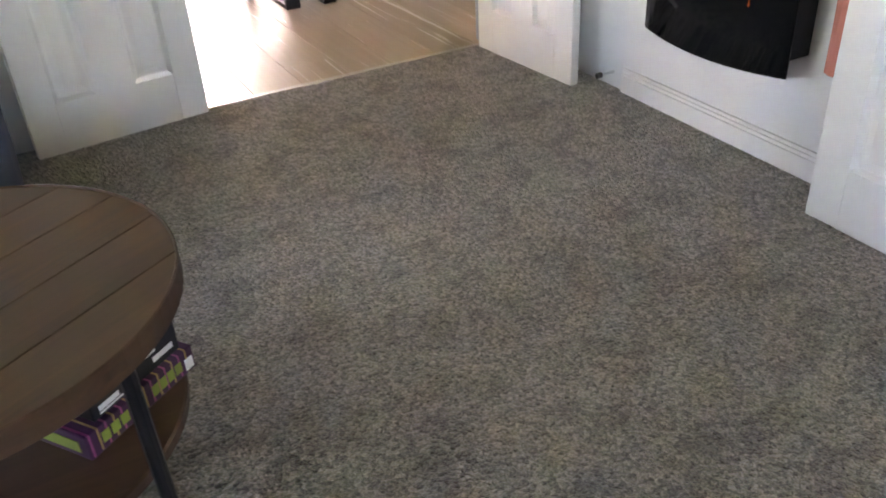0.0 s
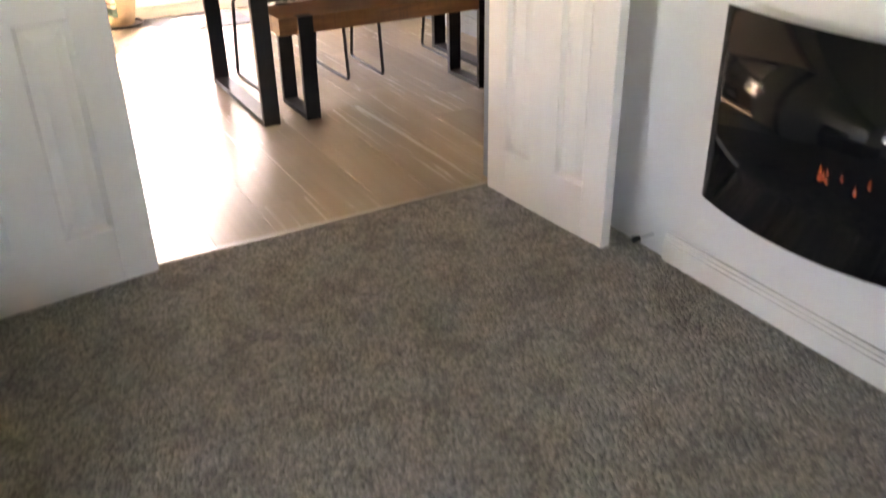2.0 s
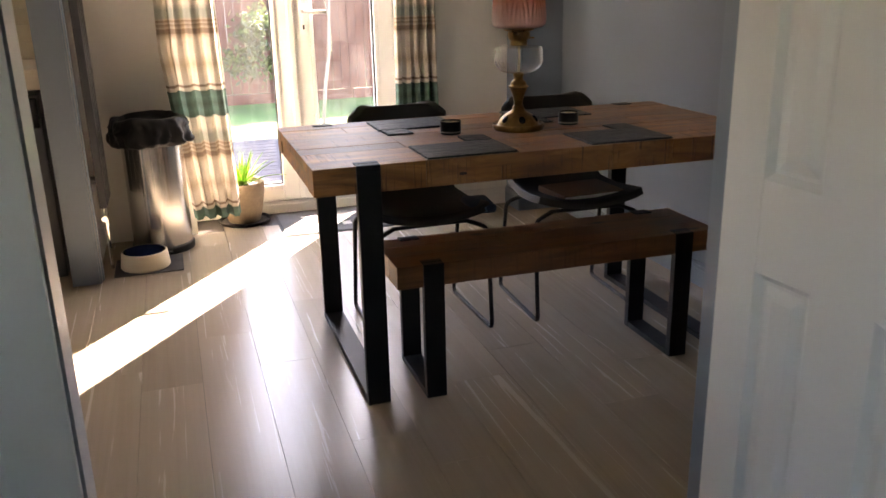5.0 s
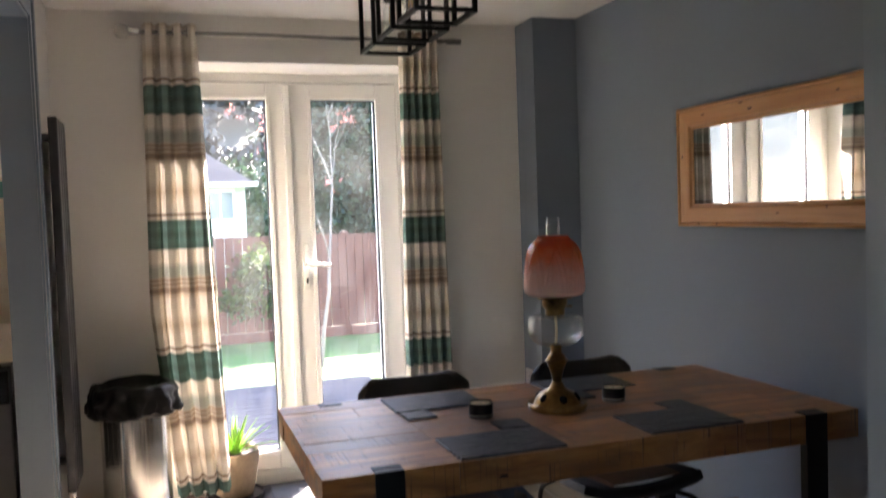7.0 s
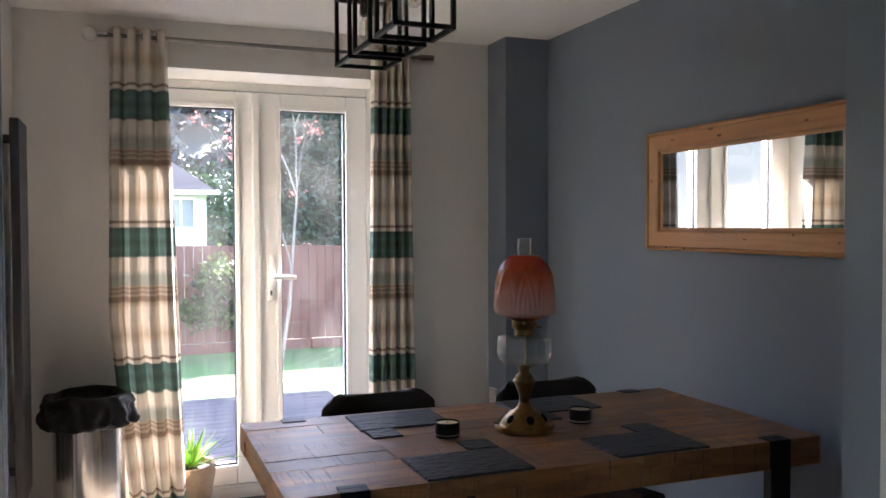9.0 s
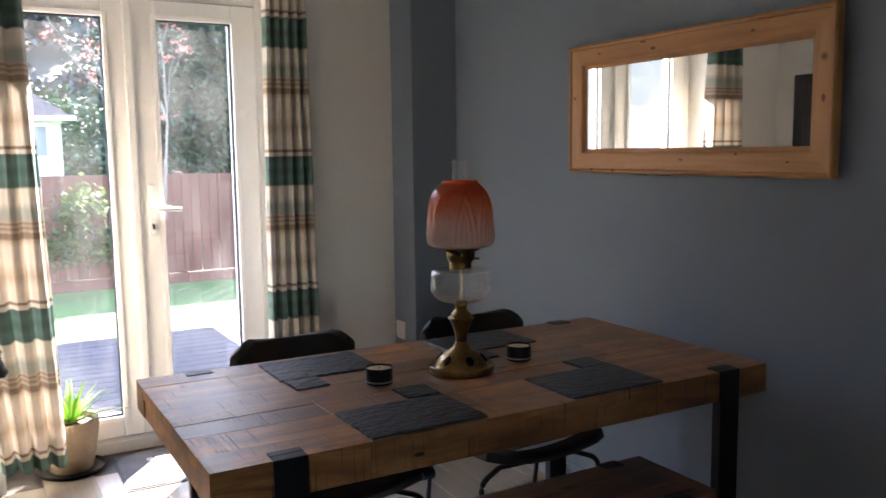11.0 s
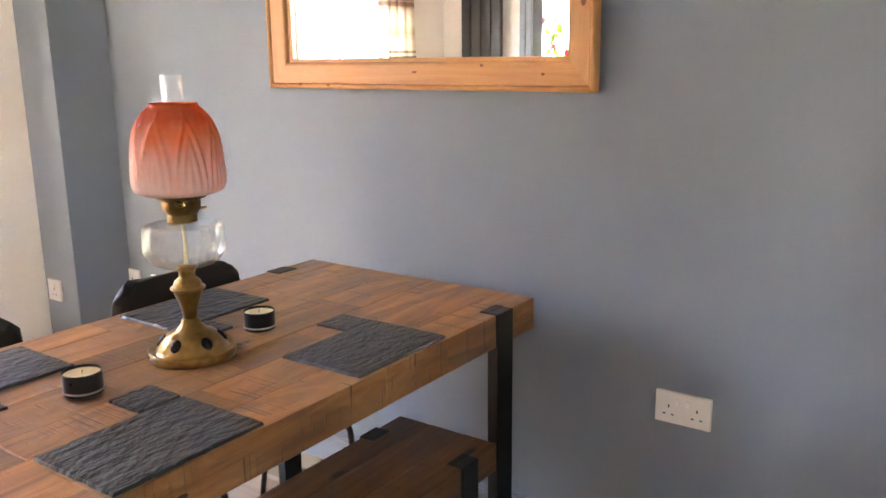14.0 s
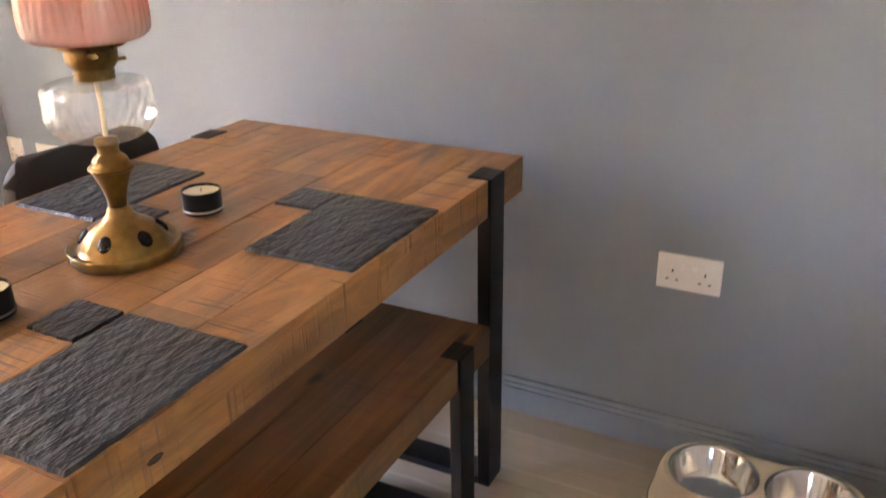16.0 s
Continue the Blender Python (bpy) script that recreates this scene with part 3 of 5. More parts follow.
# ---- interior doors ----
def panel_door(name, hinge, angle, width, side, label, height=1.98):
    """A six-panel moulded door. side: which face stands proud of the hinge line."""
    d = tagged(new(name), label, "door", kind="structure")
    d.location, d.rotation_euler = hinge, (0, 0, angle)
    th = 0.018
    st, mid = 0.1, 0.13
    pw = (width - 2 * st - mid) / 2
    cols = ((st, st + pw), (st + pw + mid, width - st))
    rows = ((0.178, 0.765), (0.935, 1.56), (1.655, 1.87))
    bm = bmesh.new()
    box(bm, 0, st, -th, th, 0.008, height, 0.002, 1)
    box(bm, width - st, width, -th, th, 0.008, height, 0.002, 1)
    box(bm, st, width - st, -th, th, 0.008, rows[0][0], 0.0, 1)
    for (a, b), (c, e) in zip(rows, rows[1:]):
        box(bm, st, width - st, -th, th, b, c)
    box(bm, st, width - st, -th, th, rows[-1][1], height)
    for a, b in rows:
        box(bm, cols[0][1], cols[1][0], -th, th, a, b)
    part("leaf", bm, DOORWHITE, d)
    for cx0, cx1 in cols:
        for a, b in rows:
            bm = bmesh.new()
            vs = []
            for s in (1, -1):
                loops = []
                for inset, y in ((0, 0.017), (0.013, 0.006), (0.02, 0.006), (0.042, 0.014)):
                    loops.append([bm.verts.new((x, s * y, z)) for x, z in ((cx0 + inset, a + inset), (cx1 - inset, a + inset), (cx1 - inset, b - inset), (cx0 + inset, b - inset))])
                for l0, l1 in zip(loops, loops[1:]):
                    for i in range(4):
                        bm.faces.new((l0[i], l0[(i + 1) % 4], l1[(i + 1) % 4], l1[i]))
                bm.faces.new(loops[-1])
            bmesh.ops.recalc_face_normals(bm, faces=bm.faces)
            part("panel", bm, DOORWHITE, d)
    return d


leaf_r_ang = math.atan2(6.052 - 6.66, 3.432 - 3.385)
right_door = panel_door("door_right_leaf", (3.357, 6.595, 0), leaf_r_ang, 0.588, 1, "white six-panel door leaf standing open into the lounge")
latch = part("latch_plate", boxes((0.586, 0.5905, -0.011, 0.011, 0.92, 1.0), bevel=0.001), BRASS, right_door, "small brass latch plate")
part("latch_bolt", boxes((0.5905, 0.598, -0.006, 0.006, 0.95, 0.972), bevel=0.002), CHROME, latch)
panel_door("door_left_leaf", (2.173, 6.59, 0), math.atan2(6.575 - 6.652, 1.602 - 2.202), 0.60, -1, "white six-panel door leaf folded back against the wall")
panel_door("door_lounge", (3.38, 4.14, 0), math.atan2(4.957 - 4.205, 3.42 - 3.43), 0.76, 1, "white six-panel lounge door standing open along the wall")
stop = thing("door_stop", (3.523, 5.935, 0.055), "small dark rubber door stop on a chrome stem", "door stop")
part("stem", tube([(0.003, 0, 0), (-0.055, 0, 0)], 0.005, 10), CHROME, stop)
part("rubber_tip", tube([(-0.056, 0, 0), (-0.075, 0, 0)], 0.011, 12), GASKET, stop)


# ---- dining table and bench ----
def strap_leg(width, y0, y1, top, thick, wy, parent, lip):
    """A black steel hoop: two flat uprights joined by a bar on the floor, folded over the top's edge."""
    h = width / 2
    part("upright", boxes((-h, h, y0, y0 + wy, 0.0, top + 0.0015), bevel=0.002), STEEL, parent)
    part("upright", boxes((-h, h, y1 - wy, y1, 0.0, top + 0.0015), bevel=0.002), STEEL, parent)
    part("floor_bar", boxes((-h, h, y0 + wy, y1 - wy, 0.0, 0.022), bevel=0.002), STEEL, parent)
    part("fold", boxes((-h, h, y0 + wy - 0.001, y0 + wy + lip, top - 0.001, top + 0.0025), bevel=0.0008), STEEL, parent)
    part("fold", boxes((-h, h, y1 - wy - lip, y1 - wy + 0.001, top - 0.001, top + 0.0025), bevel=0.0008), STEEL, parent)


TX0, TX1, TY0, TY1, TT = 2.735, 4.305, 7.648, 8.432, 0.77
table = thing("dining_table", (3.52, 8.04, 0), "rustic reclaimed-wood dining table on black steel hoop legs", "table")
rnd = random.Random(4)


def plank_mesh(lx, ly, lz, bevel, material, name):
    bm = box(bmesh.new(), -lx / 2, lx / 2, -ly / 2, ly / 2, -lz, 0, bevel, 1)
    me = bpy.data.meshes.new(name)
    bm.to_mesh(me)
    bm.free()
    me.materials.append(material)
    return me


core = part("top_core", boxes((TX0 + 0.004 - 3.52, TX1 - 0.004 - 3.52, TY0 + 0.004 - 8.04, TY1 - 0.004 - 8.04, TT - 0.083, TT - 0.02)), TABLEWOOD, table)
y = TY0
for row, wdt in enumerate((0.105, 0.12, 0.095, 0.14, 0.11, 0.115, 0.099)):
    x = TX0
    while x < TX1 - 0.01:
        ln = rnd.choice((0.22, 0.34, 0.46, 0.62, 0.8))
        if TX1 - (x + ln) < 0.14:
            ln = TX1 - x
        me = plank_mesh(ln - 0.001, wdt - 0.001, 0.0815 if row in (0, 6) else 0.03, 0.0008, TABLEWOOD, "board")
        piece("board", me, table, (x + ln / 2 - 3.52, y + wdt / 2 - 8.04, TT - rnd.uniform(0, 0.0015)))
        x += ln
    y += wdt
for xs in (2.898, 4.152):
    leg = part("leg_frame", boxes((-0.036, 0.036, -0.33, 0.33, TT - 0.093, TT - 0.085)), STEEL, table, loc=(xs - 3.52, 0, 0))
    strap_leg(0.072, TY0 - 0.006 - 8.04, TY1 + 0.006 - 8.04, TT, 0.07, 0.03, leg, 0.022)

KNOT = surface("dark_knot", (0.03, 0.014, 0.008), 0.4, 90, 30, 0.7, relief=0.5)
for kx, ky, kz, axis, w_, h_ in ((0.7855, -0.33, 0.735, 0, 0.016, 0.013), (-0.33, -0.3925, 0.72, 1, 0.013, 0.005)):
    kb = cap(lathe([(1.0, 0.0), (0.8, 0.0012), (0.3, 0.0004)], 18))
    kb.transform((Matrix.Rotation(radians(90), 4, "Y") if axis == 0 else Matrix.Rotation(radians(90), 4, "X")) @ Matrix.Diagonal((h_ if axis == 0 else w_, w_ if axis == 0 else h_, 1, 1)))
    part("knot", kb, KNOT, table, "dark open knot", loc=(kx, ky, kz))
bench = thing("bench", (3.53, 7.78, 0), "rustic wooden bench on black steel hoop legs, pushed under the table", "bench")
BT = 0.45
for k, (a, b) in enumerate(((-0.15, -0.05), (-0.05, 0.055), (0.055, 0.152))):
    me = plank_mesh(1.125, b - a - 0.0015, 0.072, 0.0016, BENCHWOOD, "board")
    piece("board", me, bench, (0, (a + b) / 2, BT - 0.0005 * k))
for xs in (3.083, 3.967):
    leg = part("leg_frame", boxes((-0.033, 0.033, -0.12, 0.12, BT - 0.082, BT - 0.074)), STEEL, bench, loc=(xs - 3.53, 0, 0))
    strap_leg(0.066, -0.156, 0.158, BT, 0.06, 0.026, leg, 0.02)


# ---- chairs ----
def chair(name, loc, rz):
    c = thing(name, loc, "black leather shell chair with black wire sled legs", "chair", "chairs at the dining table", rz)
    # shell: seat and curved back from one sheet; local y+ is the back
    bm = bmesh.new()
    prof = [(-0.215, 0.452), (-0.2, 0.462), (-0.12, 0.452), (0.0, 0.44), (0.12, 0.446), (0.2, 0.475), (0.245, 0.54), (0.265, 0.62), (0.28, 0.7), (0.292, 0.785), (0.296, 0.805)]
    grid = []
    for j, (yy, zz) in enumerate(prof):
        back = max(0.0, (zz - 0.47) / 0.3)
        half = 0.205 + 0.01 * math.sin(j) - (0.03 if j == 0 else 0) - (0.02 if j == len(prof) - 1 else 0)
        rowv = []
        for i in range(-8, 9):
            u = i / 8
            x = half * u
            wrap = u * u
            rowv.append(bm.verts.new((x * (1 - 0.06 * back * wrap), yy - 0.055 * back * wrap, zz + 0.03 * wrap * (1 - back) + 0.018 * back * wrap - 0.03 * back * max(0, abs(u) - 0.8) / 0.2)))
        grid.append(rowv)
    for a, b in zip(grid, grid[1:]):
        for i in range(16):
            bm.faces.new((a[i], a[i + 1], b[i + 1], b[i]))
    ob = part("shell", bm, LEATHER, c, smooth=True)
    so = ob.modifiers.new("thick", "SOLIDIFY")
    so.thickness, so.offset = 0.028, 0
    bv = ob.modifiers.new("soft", "BEVEL")
    bv.width, bv.segments = 0.008, 2
    for s in (-1, 1):
        x = s * 0.215
        part("sled_leg", tube(rounded([(s * 0.14, -0.15, 0.428), (x, -0.17, 0.4), (x, -0.21, 0.009), (x, 0.225, 0.009), (x, 0.15, 0.4), (s * 0.14, 0.13, 0.428)], 0.03), 0.0085, 8), STEEL, c)
    part("cross_rod", tube([(-0.14, -0.15, 0.428), (0.14, -0.15, 0.428)], 0.0075, 8), STEEL, c)
    part("cross_rod", tube([(-0.14, 0.13, 0.428), (0.14, 0.13, 0.428)], 0.0075, 8), STEEL, c)
    return c


c1 = chair("dining_chair", (3.222, 8.27, 0), 0.02)
c2 = copy_thing(c1, pose(3.85, 8.26, 0, 0, 0, -2))

def refine(profile, n=4):
    """The profile with n smooth spans between each two of its points."""
    pts = [Vector((*q, 0)) for q in profile]
    pts = [pts[0] * 2 - pts[1]] + pts + [pts[-1] * 2 - pts[-2]]
    fine = []
    for a, b, c, d in zip(pts, pts[1:], pts[2:], pts[3:]):
        for i in range(n):
            t = i / n
            q = b + (c - a) * 0.4 * t + ((c - b) * 3 - (c - a) * 0.8 - (d - b) * 0.4) * t * t + ((b - c) * 2 + (c - a) * 0.4 + (d - b) * 0.4) * t ** 3
            fine.append((max(q.x, 0.0), q.y))
    return fine + [profile[-1]]


# ---- things on the table ----
def slate(name, x0, x1, y0, y1, rz, label, cat, group, seed):
    r = random.Random(seed)
    w, h = x1 - x0, y1 - y0
    pts = []
    n = 16
    for (ax, ay), (bx, by) in zip(((-w / 2, -h / 2), (w / 2, -h / 2), (w / 2, h / 2), (-w / 2, h / 2)), ((w / 2, -h / 2), (w / 2, h / 2), (-w / 2, h / 2), (-w / 2, -h / 2))):
        for i in range(n):
            t = i / n
            pts.append((ax + (bx - ax) * t + r.uniform(-0.0012, 0.0012), ay + (by - ay) * t + r.uniform(-0.0012, 0.0012)))
    bm = bmesh.new()
    lo = [bm.verts.new((px * 1.012, py * 1.012, 0)) for px, py in pts]
    up = [bm.verts.new((px * r.uniform(0.985, 0.996), py * r.uniform(0.985, 0.996), 0.0055)) for px, py in pts]
    k = len(pts)
    for i in range(k):
        bm.faces.new((lo[i], lo[(i + 1) % k], up[(i + 1) % k], up[i]))
    bm.faces.new(up)
    bm.faces.new(lo[::-1])
    ob = part(name, bm, SLATE)
    ob.location, ob.rotation_euler = ((x0 + x1) / 2, (y0 + y1) / 2, TT + 0.0002), (0, 0, rz)
    return tagged(ob, label, cat, group)


LM, LC = "rectangular dark slate placemat with chipped edges", "small square dark slate coaster"
slate("placemat", 3.081, 3.371, 7.655, 7.862, 0.01, LM, "placemat", "slate placemats", 1)
slate("placemat", 3.624, 3.916, 7.657, 7.865, 0.0, LM, "placemat", "slate placemats", 2)
slate("placemat", 3.063, 3.352, 8.187, 8.392, 0.0, LM, "placemat", "slate placemats", 3)
slate("placemat", 3.607, 3.905, 8.205, 8.41, 0.01, LM, "placemat", "slate placemats", 4)
slate("coaster", 3.28, 3.37, 7.873, 7.963, 0.0, LC, "coaster", "slate coasters", 5)
slate("coaster", 3.822, 3.912, 7.869, 7.957, 0.02, LC, "coaster", "slate coasters", 6)
slate("coaster", 3.07, 3.16, 8.09, 8.18, 0.03, LC, "coaster", "slate coasters", 7)
slate("coaster", 3.61, 3.7, 8.108, 8.197, 0.0, LC, "coaster", "slate coasters", 8)


def candle(x, y):
    c = thing("candle_tin", (x, y, TT), "black tin with a cream wax candle in it", "candle", "candle tins on the table")
    part("tin", cap(lathe([(0.034, 0), (0.036, 0.002), (0.036, 0.041), (0.0365, 0.044), (0.035, 0.0445), (0.034, 0.038)], 32)), TIN, c, smooth=False)
    part("wax", cap(lathe([(0.0338, 0.03), (0.0338, 0.0392), (0.02, 0.0388), (0.003, 0.039)], 24)), WAX, c)
    part("wick", tube([(0, 0, 0.038), (0.001, 0, 0.046)], 0.0008, 6), TIN, c)
    part("rim", lathe([(0.0365, 0.007), (0.0375, 0.009), (0.0365, 0.011)], 32), ALUMINIUM, c)
    return c


candle(3.283, 8.045)
candle(3.735, 8.055)

lamp = thing("oil_lamp", (3.533, 8.04, TT), "antique brass oil lamp with ruby glass shade and crystal reservoir", "lamp")
base = part("base", cap(lathe([(0.0, 0), (0.088, 0), (0.09, 0.004), (0.092, 0.018), (0.089, 0.022), (0.082, 0.014), (0.074, 0.014), (0.071, 0.024), (0.062, 0.041), (0.047, 0.053), (0.03, 0.062), (0.021, 0.072), (0.019, 0.08), (0.015, 0.085)], 56)), BRASS, lamp, smooth=True)
for k in range(6):
    a = k * math.pi / 3 + 0.35
    bm = bmesh.new()
    bmesh.ops.create_uvsphere(bm, u_segments=14, v_segments=8, radius=1, matrix=Matrix.LocRotScale((0.0615 * math.cos(a), 0.0615 * math.sin(a), 0.04), Euler((0, radians(52), a)), (0.015, 0.012, 0.005)))
    part("boss", bm, BLACKGLASS, base, "dark oval boss", smooth=True)
part("stem", cap(lathe(refine([(0.015, 0.083), (0.016, 0.1), (0.022, 0.122), (0.029, 0.14), (0.031, 0.146), (0.035, 0.149), (0.035, 0.153), (0.029, 0.157), (0.027, 0.165), (0.02, 0.172), (0.0165, 0.176), (0.0165, 0.187), (0.019, 0.19), (0.017, 0.2)], 3), 40)), BRASS, lamp, smooth=True)


def flute(a, z):
    return 1 + 0.045 * abs(math.sin(14 * a + 45 * (z - 0.22))) * max(0, min(1, (0.258 - z) / 0.02)) + 0.012 * math.cos(20 * a) * max(0, min(1, (z - 0.255) / 0.01))


part("reservoir", cap(lathe(refine([(0.018, 0.198), (0.045, 0.2), (0.062, 0.208), (0.074, 0.222), (0.0805, 0.24), (0.0815, 0.262), (0.081, 0.278), (0.077, 0.287), (0.06, 0.291), (0.03, 0.293)], 3), 168, flute)), CRYSTAL, lamp, "cut crystal oil reservoir", smooth=True)
so = lamp.children[-1].modifiers.new("thick", "SOLIDIFY")
so.thickness, so.offset = 0.003, -1
part("wick_tube", tube([(0, 0, 0.203), (0.004, 0.002, 0.25), (0, 0, 0.29)], 0.004, 10), WAX, lamp)
burner = part("burner", cap(lathe([(0.03, 0.2935), (0.031, 0.297), (0.028, 0.3), (0.031, 0.304), (0.028, 0.308), (0.033, 0.314), (0.037, 0.322), (0.038, 0.336), (0.036, 0.34), (0.05, 0.344), (0.054, 0.348), (0.05, 0.35), (0.03, 0.351)], 40, lambda a, z: 1 + (0.03 * math.cos(20 * a) if 0.312 < z < 0.338 else 0))), BRASS, lamp, smooth=True)
part("wick_knob", tube([(0.03, -0.01, 0.318), (0.05, -0.016, 0.318)], 0.003, 8), BRASS, burner)


def lobes(a, z):
    k = math.sin(max(0, min(1, (z - 0.352) / 0.18)) * math.pi) ** 0.6
    # eight pointed leaves: raised rims, hollow hearts and a midrib each
    v = max(0.0, min(1.0, (z - 0.362) / 0.15))
    u = abs((a * 8 / (2 * math.pi)) % 1.0 - 0.5) * 2
    rim = math.exp(-((u - 0.86 * (1 - v ** 2.2)) / 0.11) ** 2)
    inner = math.exp(-((u - 0.45 * (1 - (v / 0.75) ** 2)) / 0.09) ** 2) if v < 0.75 else 0.0
    rib = math.exp(-(u / 0.07) ** 2) * (1 - v)
    return 1 + k * (0.06 * rim + 0.04 * inner + 0.03 * rib - 0.035 + 0.03 * abs(math.sin(4 * a)))


sh = part("shade", lathe(refine([(0.06, 0.352), (0.078, 0.355), (0.088, 0.362), (0.0915, 0.373), (0.0915, 0.39), (0.089, 0.42), (0.0855, 0.45), (0.081, 0.478), (0.073, 0.502), (0.061, 0.52), (0.05, 0.53), (0.047, 0.537)]), 160, lobes), RUBY, lamp, "ruby to pink moulded glass shade", smooth=True)
so = sh.modifiers.new("thick", "SOLIDIFY")
so.thickness = 0.003
ch = part("chimney", lathe([(0.024, 0.351), (0.028, 0.39), (0.024, 0.43), (0.0205, 0.47), (0.0205, 0.592)], 32), CHIMNEYGLASS, lamp, "clear glass chimney", smooth=True)
lamp.scale = (1, 1, 0.98)

# ---- mirror ----
mir = thing("wall_mirror", (4.447, 8.125, 1.287), "landscape mirror in a knotty waxed pine frame on the blue wall", "mirror", rz=-0.0128)


def frame_rail(y0, y1, z0, z1, sharp, name):
    """One mitred rail; the corners of the inner edge are drawn in by the frame's width."""
    bm = bmesh.new()
    A, B, Cc, D = sharp
    ring = []
    for x, k in ((0.0, 0.0), (-0.024, 0.0), (-0.031, 0.03), (-0.034, 0.09), (-0.031, 0.15), (-0.025, 0.17), (-0.028, 0.2), (-0.029, 0.78), (-0.026, 0.84), (-0.017, 0.88), (-0.016, 1.0), (0.0, 1.0)):
        ring.append([bm.verts.new((x, a[0] + (b[0] - a[0]) * k, a[1] + (b[1] - a[1]) * k)) for a, b in ((A, D), (B, Cc))])
    for r0, r1 in zip(ring, ring[1:]):
        bm.faces.new((r0[0], r0[1], r1[1], r1[0]))
    bm.faces.new([r[0] for r in ring])
    bm.faces.new([r[1] for r in ring][::-1])
    bmesh.ops.recalc_face_normals(bm, faces=bm.faces)
    return bm


oy0, oy1, iy0, iy1, oz, iz0, iz1 = -0.58, 0.58, -0.499, 0.484, 0.475, 0.09, 0.385
PINEV = wood("waxed_pine_upright", (0.48, 0.22, 0.075), (0.6, 0.3, 0.11), (0.66, 0.36, 0.15), (24, 24, 1.6), 0.42, 0.1, True, 0, 0.15)
O = ((oy0, 0), (oy1, 0), (oy1, oz), (oy0, oz))
I = ((iy0, iz0), (iy1, iz0), (iy1, iz1), (iy0, iz1))
for k in range(4):
    j = (k + 1) % 4
    part("frame_rail", frame_rail(0, 0, 0, 0, (O[k], O[j], I[j], I[k]), "rail"), PINE if k % 2 == 0 else PINEV, mir)
PINEKNOT = surface("pine_knot", (0.2, 0.08, 0.03), 0.4, 120, 40, 0.5, relief=0.3)
for ky, kz, kw_, kh in ((0.435, 0.012, 0.012, 0.006), (0.316, 0.01, 0.011, 0.006), (-0.017, 0.05, 0.013, 0.004), (-0.247, 0.068, 0.009, 0.006), (-0.435, 0.045, 0.007, 0.005), (-0.545, 0.22, 0.009, 0.014), (0.4, 0.435, 0.016, 0.005), (0.17, 0.452, 0.02, 0.005), (0.12, 0.425, 0.018, 0.007), (-0.3, 0.43, 0.012, 0.005), (0.542, 0.28, 0.007, 0.01)):
    kb = cap(lathe([(1.0, 0.0), (0.7, 0.0009), (0.2, 0.0006)], 16))
    kb.transform(Matrix.Rotation(radians(-90), 4, "Y") @ Matrix.Diagonal((kh * 0.75, kw_ * 0.75, 1, 1)))
    part("knot", kb, PINEKNOT, mir, "dark pine knot", loc=(-0.0335 if 0.02 > kz else -0.0287, ky, kz))
part("mirror_glass", boxes((-0.014, -0.004, iy0 - 0.01, iy1 + 0.01, iz0 - 0.01, iz1 + 0.01)), MIRROR, mir)


# ---- sockets ----
def socket(loc, rz, double, label, group=""):
    """A white moulded wall socket; local -y faces the room."""
    w = 0.073 if double else 0.043
    s = thing("wall_socket", loc, label, "socket", group, rz)
    part("plate", boxes((-w, w, -0.009, 0.002, -0.043, 0.043), bevel=0.003), DOORWHITE, s)
    for cx in ((-0.037, 0.037) if double else (0.0,)):
        for dx, dz, a, b in ((0, 0.004, 0.002, 0.004), (-0.011, -0.018, 0.0035, 0.0018), (0.011, -0.018, 0.0035, 0.0018)):
            part("pin_hole", boxes((cx + dx - a, cx + dx + a, -0.0096, -0.0089, dz - b, dz + b)), GASKET, s)
        part("rocker", boxes((cx * 0.36 - 0.006, cx * 0.36 + 0.006, -0.012, -0.009, 0.008, 0.027), bevel=0.001), PAPER, s)
    return s


socket((4.455, 7.291, 0.49), radians(-90), True, "white double plug socket on the blue wall")
socket((4.455, 9.592, 0.505), radians(-90), False, "white single socket on the blue wall", "sockets by the pier")
socket((4.455, 9.40, 0.50), radians(-90), True, "white double socket on the blue wall", "sockets by the pier")
socket((4.215, 9.765, 0.49), radians(-90), False, "white blank plate on the side of the pier", "sockets by the pier")

